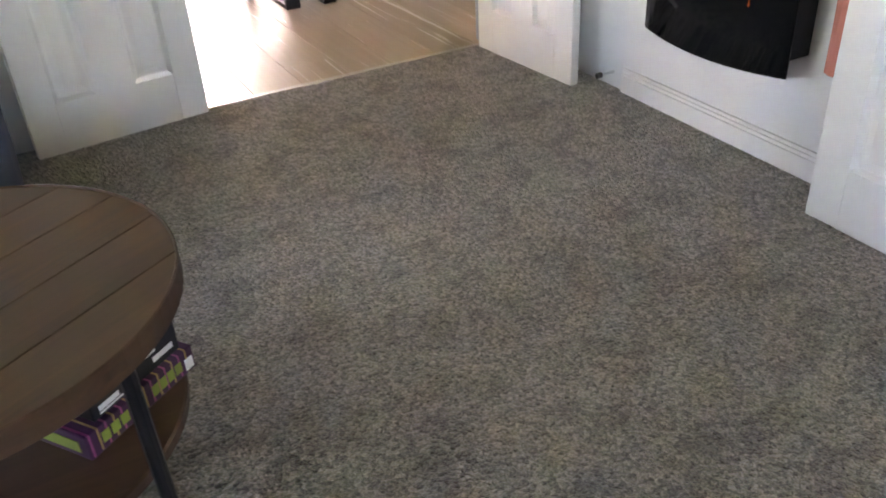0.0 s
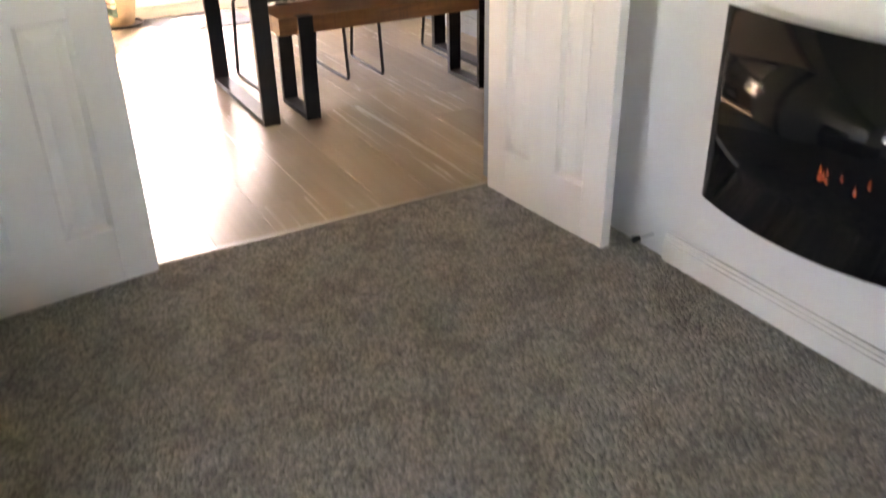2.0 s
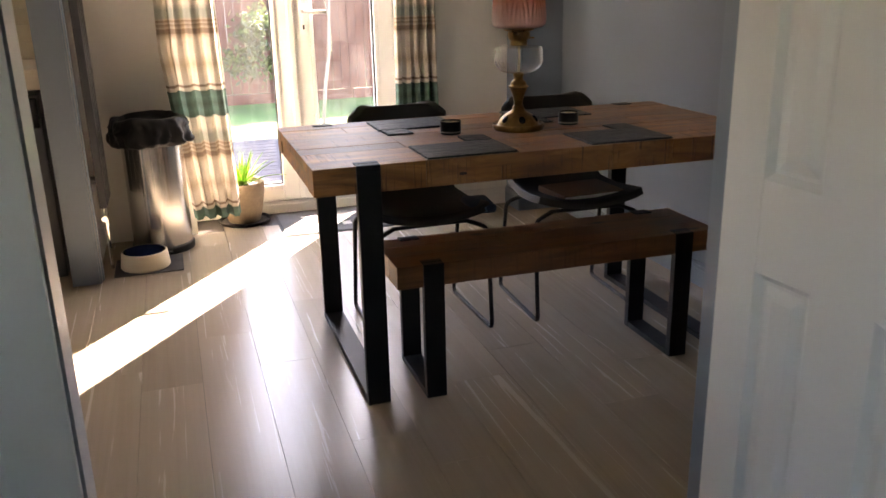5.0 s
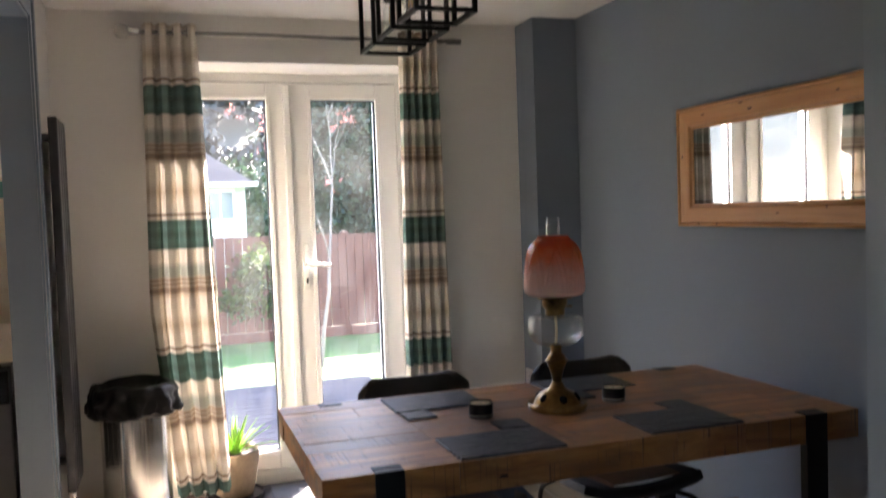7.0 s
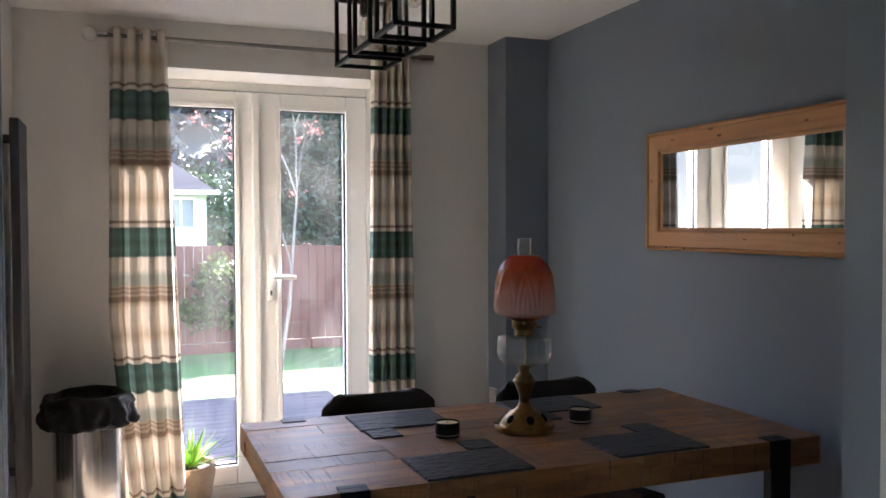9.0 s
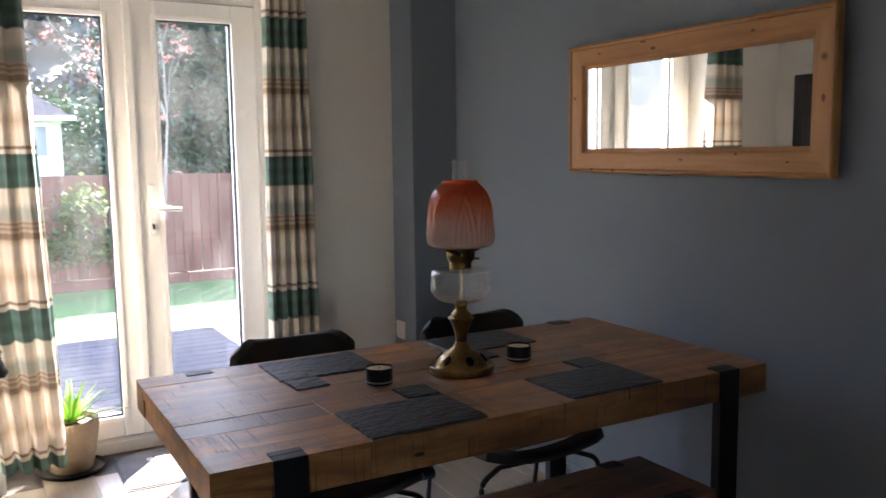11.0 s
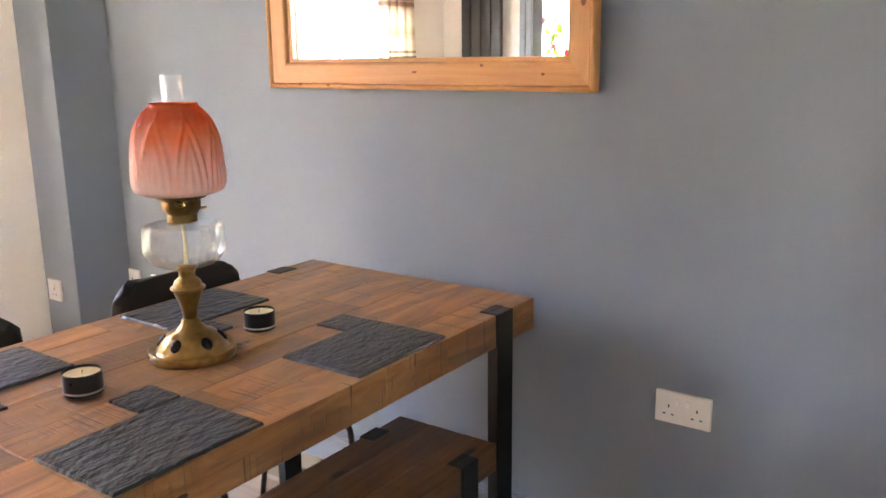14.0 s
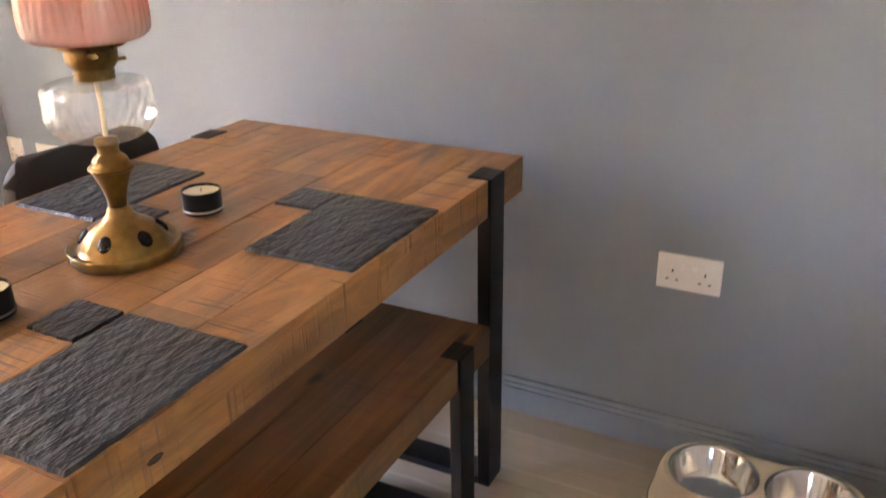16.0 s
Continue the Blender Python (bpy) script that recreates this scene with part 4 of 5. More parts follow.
# ---- curtains ----
def curtain(name, x_top, x_mid, x_bot, z_top, z_bot, y, folds, label, seed):
    c = thing(name, ((x_top[0] + x_top[1]) / 2, y, z_bot), label, "curtain", "striped curtains")
    ox = c.location.x
    r = random.Random(seed)
    ph = [r.uniform(-0.5, 0.5) for _ in range(8)]
    nx, nz = folds * 14, 40
    verts, faces = [], []
    for j in range(nz + 1):
        v = j / nz
        z = z_bot + (z_top - z_bot) * v
        if v > 0.4:
            k = (v - 0.4) / 0.6
            a, b = x_mid[0] + (x_top[0] - x_mid[0]) * k, x_mid[1] + (x_top[1] - x_mid[1]) * k
        else:
            k = v / 0.4
            a, b = x_bot[0] + (x_mid[0] - x_bot[0]) * k, x_bot[1] + (x_mid[1] - x_bot[1]) * k
        for i in range(nx + 1):
            u = i / nx
            w = folds * 2 * math.pi * u + 0.5 * math.sin(3 * v + ph[0]) + 0.35 * math.sin(5 * u + ph[1])
            d = (0.034 + 0.006 * (1 - v)) * (1 - 2 * abs(math.sin(w / 2)) ** 0.75) + 0.005 * math.sin(2.1 * w + ph[2] + 2 * v)
            verts.append((a + (b - a) * (u + 0.012 * math.sin(2 * w + ph[3])) - ox, d, z - z_bot))
    for j in range(nz):
        for i in range(nx):
            p = j * (nx + 1) + i
            faces.append((p, p + 1, p + nx + 2, p + nx + 1))
    cl = new("cloth", raw("cloth", [(x, yy, z) for x, yy, z in verts], faces, CLOTH, True))
    cl.parent = c
    for k in range(folds * 2):
        u = (k + 0.5) / (folds * 2)
        x = x_top[0] + (x_top[1] - x_top[0]) * u - ox
        part("eyelet", tube([(x + 0.0, 0.021 * math.cos(q) , z_top - z_bot - 0.035 + 0.021 * math.sin(q)) for q in [i * math.pi / 8 for i in range(16)]], 0.003, 6, closed=True), BRUSHED, c)
    return c


CY = 9.785
curtain("curtain", (2.362, 2.602), (2.335, 2.64), (2.42, 2.665), 2.275, 0.1, CY, 4, "cream, teal and brown striped curtain glowing with sun", 2)
curtain("curtain", (3.567, 3.765), (3.545, 3.785), (3.54, 3.80), 2.275, 0.075, CY, 5, "cream, teal and brown striped curtain drawn aside", 5)
rod = thing("curtain_rod", (3.05, CY, 2.238), "brushed steel curtain rod with a glass ball finial", "curtain rod")
part("pole", tube([(-0.71, 0, 0), (0.8, 0, 0)], 0.0095, 14), RODSTEEL, rod)
part("end_cap", tube([(0.765, 0, 0), (0.84, 0, 0)], 0.014, 14), RODSTEEL, rod)
part("finial_collar", tube([(-0.745, 0, 0), (-0.7, 0, 0)], 0.016, 14), CHROME, rod)
bm = bmesh.new()
bmesh.ops.create_uvsphere(bm, u_segments=20, v_segments=12, radius=0.034, matrix=Matrix.Translation((-0.772, 0, 0)))
part("finial", bm, FROST, rod, "pale glass ball", smooth=True)
for x in (-0.67, 0.745):
    part("bracket", tube([(x, 0.0, -0.002), (x, BW - CY, -0.002)], 0.008, 10), BRUSHED, rod)

# ---- pendant light ----
pend = thing("pendant_light", (3.205, 8.345, CZ), "black metal pendant of three open cube cages with filament bulbs", "pendant light")
part("ceiling_bar", boxes((-0.03, 0.03, -0.3, 0.3, -0.03, 0.0), bevel=0.003), STEEL, pend)
for cy, tw in ((0.25, 0.0), (0.005, 0.0), (-0.245, 0.0)):
    s, b, z0, z1 = 0.088, 0.0065, -0.387, -0.145
    cage = part("cage", boxes(*[(-s + b, s - b, sy * s - b, sy * s + b, z1 - 2 * b, z1) for sy in (-1, 1)], *[(sx * s - b, sx * s + b, -s - b, s + b, z1 - 2 * b, z1) for sx in (-1, 1)], (-s + b, s - b, -b, b, z1 - 2 * b, z1)), STEEL, pend, loc=(0, cy, 0))
    for sx in (-1, 1):
        for sy in (-1, 1):
            part("upright", boxes((sx * s - b, sx * s + b, sy * s - b, sy * s + b, z0, z1 - 2 * b)), STEEL, cage)
        part("bottom_bar", boxes((-s + b, s - b, sx * s - b, sx * s + b, z0, z0 + 2 * b)), STEEL, cage)
        part("bottom_bar", boxes((sx * s - b, sx * s + b, -s + b, s - b, z0, z0 + 2 * b)), STEEL, cage)
    part("drop_rod", tube([(0, 0, -0.03), (0, 0, z1)], 0.005, 8), STEEL, cage)
    part("lamp_holder", cap(lathe([(0.024, z1 - 0.074), (0.027, z1 - 0.07), (0.027, z1 - 0.014), (0.01, z1 - 0.005)], 20)), STEEL, cage)
    gs = part("glass_cylinder", lathe([(0.052, z1 - 0.2), (0.052, z1 - 0.03)], 28), THIN, cage, smooth=True)
    part("bulb", lathe([(0.0, z1 - 0.166), (0.012, z1 - 0.163), (0.026, z1 - 0.148), (0.031, z1 - 0.126), (0.027, z1 - 0.1), (0.015, z1 - 0.072)], 20), THIN, cage, "clear filament bulb", smooth=True)
    for q in range(3):
        a = q * 2.1
        part("filament", tube([(0.006 * math.cos(a), 0.006 * math.sin(a), z1 - 0.085), (0.008 * math.cos(a + 0.5), 0.008 * math.sin(a + 0.5), z1 - 0.15)], 0.0022, 5), BULBGLOW, cage)

# ---- radiator ----
rad = thing("vertical_radiator", (1.965, 9.51, 0.3), "tall anthracite vertical column radiator on the partition wall", "radiator")
for k in range(4):
    yk = -0.108 + k * 0.072
    part("column", boxes((0.035, 0.07, yk - 0.033, yk + 0.033, 0.0, 1.51), bevel=0.006), RADPAINT, rad)
part("manifold", boxes((0.04, 0.062, -0.14, 0.14, 0.04, 0.075), bevel=0.005), RADPAINT, rad)
part("manifold", boxes((0.04, 0.062, -0.14, 0.14, 1.44, 1.475), bevel=0.005), RADPAINT, rad)
for z in (0.1, 1.4):
    part("wall_bracket", tube([(-0.002, -0.1, z + 0.03), (0.04, -0.1, z + 0.03)], 0.017, 14), RADPAINT, rad)
vl = part("valve", tube([(0.053, -0.115, 0.0), (0.053, -0.115, -0.09)], 0.012, 12), CHROME, rad, "chrome radiator valve")
part("valve_cap", tube([(0.053, -0.115, -0.045), (0.053, -0.165, -0.045)], 0.013, 12), CHROME, vl)
part("pipe", tube([(0.053, -0.115, -0.09), (0.053, -0.115, -0.3)], 0.0075, 10), CHROME, vl)

# ---- bin, bowl, plant, mat ----
bn = thing("pedal_bin", (2.255, 9.655, 0), "brushed steel bin with a black bag folded over its rim", "bin")
part("drum", cap(lathe([(0.142, 0.035), (0.144, 0.04), (0.144, 0.575), (0.142, 0.58)], 96)), DRUMSTEEL, bn, smooth=False)
for p in bn.children[0].data.polygons:
    p.use_smooth = len(p.vertices) == 4
part("plinth", cap(lathe([(0.15, 0), (0.152, 0.004), (0.152, 0.03), (0.146, 0.036)], 40)), GASKET, bn)
rr = random.Random(8)
nz_ = [rr.uniform(0, 6) for _ in range(6)]


def crumple(a, z):
    """Loose gathers of thin polythene, raggeder towards the hem."""
    p = Vector((math.cos(a) * 2.6, math.sin(a) * 2.6, z * 16))
    loose = 1.0 if z < 0.64 else 0.35
    return 1 + loose * (0.11 * noise.noise(p + Vector((nz_[0], 0, 0))) + 0.07 * noise.noise(p * 2.7) + 0.035 * math.sin(15 * a + 30 * z + 4 * noise.noise(p)))


bb = lathe(refine([(0.147, 0.578), (0.165, 0.545), (0.186, 0.548), (0.197, 0.566), (0.194, 0.6), (0.183, 0.635), (0.176, 0.66), (0.168, 0.672), (0.15, 0.674), (0.136, 0.66), (0.12, 0.64), (0.05, 0.63), (0.01, 0.63)], 3), 120, crumple)
for v in bb.verts:
    v.co.z += 0.02 * noise.noise(v.co * 9.0) + (0.012 * noise.noise(v.co * 26) if v.co.z < 0.6 else 0.0)
part("bin_bag", cap(bb), BLACKBAG, bn, "crumpled black bin bag", smooth=True)
part("pedal", boxes((-0.04, 0.04, -0.18, -0.14, 0.012, 0.024), bevel=0.004), GASKET, bn)

bw = thing("pet_bowl", (2.17, 9.352, 0.006), "cream stoneware pet bowl with navy glaze inside", "pet bowl")
part("bowl", lathe([(0.0, 0), (0.108, 0), (0.114, 0.008), (0.105, 0.075), (0.101, 0.08), (0.0975, 0.0795)], 48), CREAM, bw, smooth=False)
part("glaze", lathe([(0.0975, 0.0795), (0.093, 0.074), (0.09, 0.02), (0.08, 0.012), (0.0, 0.012)], 48), NAVY, bw, "navy glazed inside")
tagged(part("bowl_mat", boxes((2.03, 2.34, 9.24, 9.5, 0.0, 0.005), bevel=0.002), DOORMAT), "thin grey mat under the pet bowl", "mat")

pot = thing("potted_plant", (2.69, 9.982, 0), "green spiky succulent in a tan ribbed pot on a dark saucer", "plant")
part("saucer", cap(lathe([(0.1, 0), (0.135, 0.004), (0.146, 0.02), (0.142, 0.022), (0.13, 0.01), (0.0, 0.009)], 40)), TIN, pot, "dark saucer")
part("pot", lathe([(0.0, 0.01), (0.082, 0.01), (0.088, 0.016), (0.1, 0.06), (0.108, 0.1), (0.114, 0.14), (0.119, 0.17), (0.123, 0.2), (0.125, 0.23), (0.123, 0.237), (0.116, 0.233), (0.114, 0.21), (0.0, 0.21)], 96, lambda a, z: 1 + 0.013 * math.sin(16 * a + 60 * z + math.sin(3 * a))), TERRA, pot, smooth=True)
part("soil", cap(lathe([(0.113, 0.206), (0.113, 0.214), (0.02, 0.22)], 24)), SOIL, pot)
rr = random.Random(3)
for k in range(26):
    a, ln, lean = rr.uniform(0, 6.28), rr.uniform(0.14, 0.25), rr.uniform(0.3, 1.05)
    bm = bmesh.new()
    prev = None
    for i in range(8):
        t = i / 7
        rad_ = 0.015 + ln * lean * t
        z = 0.212 + ln * (t * (1.15 - lean * 0.5) - 0.35 * lean * t * t)
        wv = 0.0135 * (1 - t) ** 0.7 + 0.0008
        cx, cy_ = math.cos(a), math.sin(a)
        ringv = [bm.verts.new((rad_ * cx - s * wv * cy_, rad_ * cy_ + s * wv * cx, z + dz)) for s, dz in ((-1, 0.002), (0, -0.005 * (1 - t)), (1, 0.002), (0, 0.002))]
        if prev:
            for q in range(4):
                bm.faces.new((prev[q], prev[(q + 1) % 4], ringv[(q + 1) % 4], ringv[q]))
        prev = ringv
    part("leaf", bm, GREEN, pot, smooth=True)

mt = thing("doormat", (3.16, 9.815, 0), "grey doormat with pale worn lettering by the garden doors", "doormat")
part("mat_body", boxes((-0.29, 0.29, -0.215, 0.215, 0.001, 0.009), bevel=0.003), DOORMAT, mt)
part("edging", boxes((-0.3, 0.3, -0.225, 0.225, 0.0, 0.005), bevel=0.002), GASKET, mt)
words("eet", 0.075, MATPRINT, mt, pose(-0.12, 0.11, 0.0092, 0, 0, 0))
for k, x in enumerate((-0.17, -0.09, -0.02, 0.06)):
    part("print_bar", boxes((x - 0.024, x + 0.024, -0.12, -0.06, 0.009, 0.0098)), MATPRINT, mt)

# ---- things on the chairs ----
bk = thing("book", (3.87, 8.2, 0.4585), "closed hardback book with pale pages on the chair seat", "book", rz=0.06)
part("pages", boxes((-0.125, 0.125, -0.1, 0.1, 0.005, 0.026)), PAPER, bk)
part("cover", boxes((-0.13, 0.13, -0.105, 0.105, 0.026, 0.03), (-0.13, 0.13, -0.105, 0.105, 0.0, 0.005), (-0.134, -0.13, -0.105, 0.105, 0.0, 0.03), bevel=0.0008), BENCHWOOD, bk)
bag = thing("folded_shirt", (3.42, 8.15, 0.462), "dark blue folded cloth with a printed number on the chair", "cloth", rz=-0.1)
part("cloth", boxes((-0.05, 0.05, -0.085, 0.085, 0.0, 0.032), bevel=0.012), SOFA, bag, smooth=True)
words("15", 0.026, surface("pale_blue_print", (0.16, 0.28, 0.42), 0.1), bag, pose(0.0, -0.0858, 0.016, 90, 0, 0))

# ---- twin feeding bowls ----
tb = thing("pet_feeder", (4.272, 7.057, 0), "cream raised pet feeder with two steel bowls by the wall", "pet feeder")


def twin_outline(r, waist, n=72):
    """A peanut-shaped outline round two bowls, as points at even angles."""
    out = []
    for i in range(n):
        a = 2 * math.pi * i / n
        c, s_ = math.cos(a), math.sin(a)
        far = max((k * 0.104 * s_ + math.sqrt(max(0.0, r * r - (0.104 * c) ** 2)) for k in (-1, 1) if abs(0.104 * c) <= r), default=0.0)
        out.append((max(far, min(waist / max(1e-6, abs(c)), 0.16)) * c, max(far, min(waist / max(1e-6, abs(c)), 0.16)) * s_))
    return out


def twin_body(levels):
    bm = bmesh.new()
    rings = [[bm.verts.new((x, yy, z)) for x, yy in twin_outline(r, w)] for r, w, z in levels]
    for a, b in zip(rings, rings[1:]):
        for i in range(len(a)):
            j = (i + 1) % len(a)
            bm.faces.new((a[i], a[j], b[j], b[i]))
    return bm


part("body", twin_body([(0.136, 0.124, 0.012), (0.132, 0.12, 0.02), (0.118, 0.104, 0.088), (0.114, 0.1, 0.098), (0.108, 0.094, 0.1015)]), CREAM, tb, smooth=True)
part("foot_strip", cap(twin_body([(0.137, 0.126, 0.0), (0.138, 0.127, 0.011)])), TIN, tb, "dark rubber foot")
top_bm = bmesh.new()
inner = [[top_bm.verts.new((0.095 * math.cos(2 * math.pi * i / 48), cy + 0.095 * math.sin(2 * math.pi * i / 48), 0.1015)) for i in range(48)] for cy in (-0.104, 0.104)]
outer = [top_bm.verts.new((x, yy, 0.1015)) for x, yy in twin_outline(0.1085, 0.0945)]
edges = [top_bm.edges.new((ring[i], ring[(i + 1) % len(ring)])) for ring in inner + [outer] for i in range(len(ring))]
bmesh.ops.triangle_fill(top_bm, edges=edges, use_beauty=True)
part("top_plate", top_bm, CREAM, tb)
for yy in (0.104, -0.104):
    part("steel_bowl", lathe([(0.0, 0.03), (0.066, 0.031), (0.08, 0.042), (0.09, 0.098), (0.0955, 0.106), (0.099, 0.105), (0.0985, 0.1018)], 44), CHROME, tb, smooth=True, loc=(0, yy, 0.0))

# ---- kitchen ----
wm = thing("washing_machine", (1.535, 9.58, 0), "graphite front-loading washing machine under the worktop", "washing machine")
part("body", boxes((-0.295, 0.295, -0.27, 0.25, 0.01, 0.845), bevel=0.008), GRAPHITE, wm)
part("control_panel", boxes((-0.285, 0.285, -0.278, -0.27, 0.7, 0.83), bevel=0.004), BLACKGLASS, wm)
rg = part("door_ring", lathe([(0.15, 0.272), (0.205, 0.271), (0.212, 0.285), (0.198, 0.305), (0.165, 0.3), (0.15, 0.285), (0.1, 0.278), (0.001, 0.276)], 48), BLACKGLASS, wm, smooth=True)
rg.data.transform(Matrix.Translation((0, 0, 0.44)) @ Matrix.Rotation(radians(90), 4, "X"))
part("ring_trim", tube([(0.203 * math.cos(q), -0.3, 0.44 + 0.203 * math.sin(q)) for q in [i * math.pi / 24 for i in range(48)]], 0.006, 6, closed=True), BRUSHED, wm)
for k in range(4):
    part("button", boxes((0.05 + k * 0.05, 0.075 + k * 0.05, -0.281, -0.278, 0.76, 0.772), bevel=0.001), CHROME, wm)
    part("print_mark", boxes((0.19, 0.25, -0.2795, -0.278, 0.785 - k * 0.012, 0.788 - k * 0.012)), PAPER, wm)
wt = tagged(part("worktop", boxes((-1.55, 1.865, 9.24, BW, 0.87, 0.955), bevel=0.004), WORKTOP), "pale stone-effect kitchen worktop", "worktop")
cb = thing("base_cabinet", (0.6, 9.55, 0), "cream kitchen base cabinet beside the washing machine", "cabinet")
part("body", boxes((-0.63, 0.63, -0.27, 0.27, 0.1, 0.865)), CREAM, cb)
part("plinth", boxes((-0.63, 0.63, -0.2, 0.27, 0.0, 0.1)), CREAM, cb)
for s in (-1, 1):
    dr = part("door", boxes((min(s * 0.005, s * 0.625), max(s * 0.005, s * 0.625), -0.29, -0.27, 0.11, 0.86), bevel=0.003), CREAM, cb)
    part("handle", tube([(s * 0.06, -0.31, 0.7), (s * 0.06, -0.31, 0.82)], 0.006, 8), CHROME, dr)
splash = setting("wall_tiles", boxes((0.8, 1.868, BW - 0.004, BW, 0.955, 1.6)), WORKTOP, "cream, teal and pale green tiled kitchen splashback", "tiles")
tile_me = []
for m_ in TILES:
    tile_me.append(plank_mesh(0.094, 0.074, 0.008, 0.0015, m_, "tile"))
rr = random.Random(12)
for r in range(8):
    for k in range(4, 14):
        o = piece("tile", tile_me[rr.choice((0, 0, 0, 1, 2))], splash, (0.46 + k * 0.098 + (0.02 if r % 2 else 0), BW - 0.0125, 0.997 + r * 0.078))
        o.rotation_euler = (radians(90), 0, 0)
kw = tagged(new("window_kitchen"), "white framed kitchen window above the worktop", "window", kind="structure")
part("window_frame", boxes((0.15, 0.2, 10.0, 10.06, 1.08, 2.02), (0.7, 0.75, 10.0, 10.06, 1.08, 2.02), (0.2, 0.7, 10.0, 10.06, 1.08, 1.13), (0.2, 0.7, 10.0, 10.06, 1.97, 2.02), bevel=0.004), UPVC, kw)
part("window_sill", boxes((0.13, 0.77, 9.78, 10.0, 1.055, 1.085), bevel=0.004), UPVC, kw)
kp = part("pane", boxes((0.2, 0.7, 10.028, 10.032, 1.13, 1.97)), PANE, kw)
kp.visible_shadow = False
fl = thing("flower_pot", (0.5, 9.88, 1.085), "red flowering plant in a white pot on the kitchen sill", "plant")
fl.scale = (1.2, 1.2, 1.75)
part("pot", cap(lathe([(0.045, 0), (0.06, 0.11), (0.055, 0.112), (0.05, 0.1)], 28)), PAPER, fl, smooth=True)
rr = random.Random(9)
for k in range(26):
    a, q, z = rr.uniform(0, 6.28), rr.uniform(0.01, 0.1), rr.uniform(0.12, 0.34)
    bm = bmesh.new()
    bmesh.ops.create_icosphere(bm, subdivisions=1, radius=1, matrix=Matrix.LocRotScale((q * math.cos(a), q * math.sin(a), z), Euler((a, q * 9, 0)), (0.03, 0.022, 0.008)))
    part("petal" if k % 3 == 0 else "leaf", bm, RED if k % 3 == 0 else GREEN, fl)
part("stem", tube([(0, 0, 0.1), (0.01, 0.01, 0.3)], 0.006, 6), GREEN, fl)

# ---- lounge things ----
ct = thing("coffee_table", (1.365, 4.965, 0), "round brown planked coffee table with lower shelf, black legs", "coffee table")


def disc_plank(y0, y1, r, z0, z1):
    """A board cut from a round top, between two lines."""
    n = 14
    a0, a1 = math.asin(max(-1, min(1, y0 / r))), math.asin(max(-1, min(1, y1 / r)))
    right = [(r * math.cos(a0 + (a1 - a0) * i / n), r * math.sin(a0 + (a1 - a0) * i / n)) for i in range(n + 1)]
    outline = right + [(-x, yy) for x, yy in reversed(right)]
    bm = bmesh.new()
    lo, up = [bm.verts.new((x, yy, z0)) for x, yy in outline], [bm.verts.new((x * 0.992, yy, z1)) for x, yy in outline]
    k = len(outline)
    for i in range(k):
        j = (i + 1) % k
        if (Vector(outline[i]) - Vector(outline[j])).length > 1e-6:
            bm.faces.new((lo[i], lo[j], up[j], up[i]))
    bmesh.ops.remove_doubles(bm, verts=bm.verts, dist=1e-6)
    bm.faces.new([v for v in sorted((v for v in bm.verts if v.co.z > (z0 + z1) / 2), key=lambda v: math.atan2(v.co.y - (y0 + y1) / 2, v.co.x))])
    bm.faces.new([v for v in sorted((v for v in bm.verts if v.co.z < (z0 + z1) / 2), key=lambda v: -math.atan2(v.co.y - (y0 + y1) / 2, v.co.x))])
    bmesh.ops.recalc_face_normals(bm, faces=bm.faces)
    return bm


top = part("top", cap(lathe([(0.0, 0.405), (0.384, 0.405), (0.386, 0.41), (0.386, 0.437), (0.0, 0.437)], 72)), COFFEE, ct)
NP = 6
for k in range(NP):
    a, b = -0.386 + 0.772 * k / NP, -0.386 + 0.772 * (k + 1) / NP
    pl = part("plank", disc_plank(a + 0.0015, b - 0.0015, 0.386, 0.4375, 0.45), COFFEE, top)
    pl.rotation_euler = (0, 0, radians(32))
part("rim_band", lathe([(0.3865, 0.406), (0.389, 0.408), (0.389, 0.452), (0.3865, 0.454), (0.385, 0.452)], 72), COFFEE, ct)
part("lower_shelf", cap(lathe([(0.0, 0.155), (0.345, 0.155), (0.349, 0.16), (0.349, 0.18), (0.345, 0.184), (0.0, 0.184)], 64)), COFFEE, ct)
for k in range(4):
    a = radians(-48 + 90 * k)
    part("leg", tube([(0.372 * math.cos(a), 0.372 * math.sin(a), 0.0), (0.366 * math.cos(a), 0.366 * math.sin(a), 0.404)], 0.0135, 10), STEEL, ct)


def carton(name, loc, w, d, h, rz, body, label, bars):
    c = thing(name, loc, label, "box", "boxes on the coffee table shelf", rz)
    part("carton", boxes((-w / 2, w / 2, -d / 2, d / 2, 0, h), bevel=0.002), body, c)
    for m_, b in bars:
        part("print", boxes(b), m_, c)
    return c


cw, cd, chh = 0.26, 0.24, 0.05
bars = []
for k in range(14):
    q = -0.125 + k * 0.018
    bars.append((GOLDINK if k % 2 else PINKINK, (q, q + 0.004, -cd / 2, cd / 2, chh - 0.0005, chh + 0.0006)))
    bars.append((GOLDINK if k % 2 else PINKINK, (q, q + 0.004, -cd / 2 - 0.0006, -cd / 2 + 0.0005, 0.004, chh)))
bars += [(LIME, (-0.1 + k * 0.022, -0.083 + k * 0.022, -cd / 2 - 0.0012, -cd / 2 + 0.0005, 0.014, 0.036)) for k in range(4)]
bars += [(LIME, (0.02 + k * 0.02, 0.036 + k * 0.02, -cd / 2 - 0.0012, -cd / 2 + 0.0005, 0.014, 0.036)) for k in range(4)]
bars += [(PAPER, (0.105, 0.125, -cd / 2 - 0.0012, -cd / 2, 0.006, 0.03))]
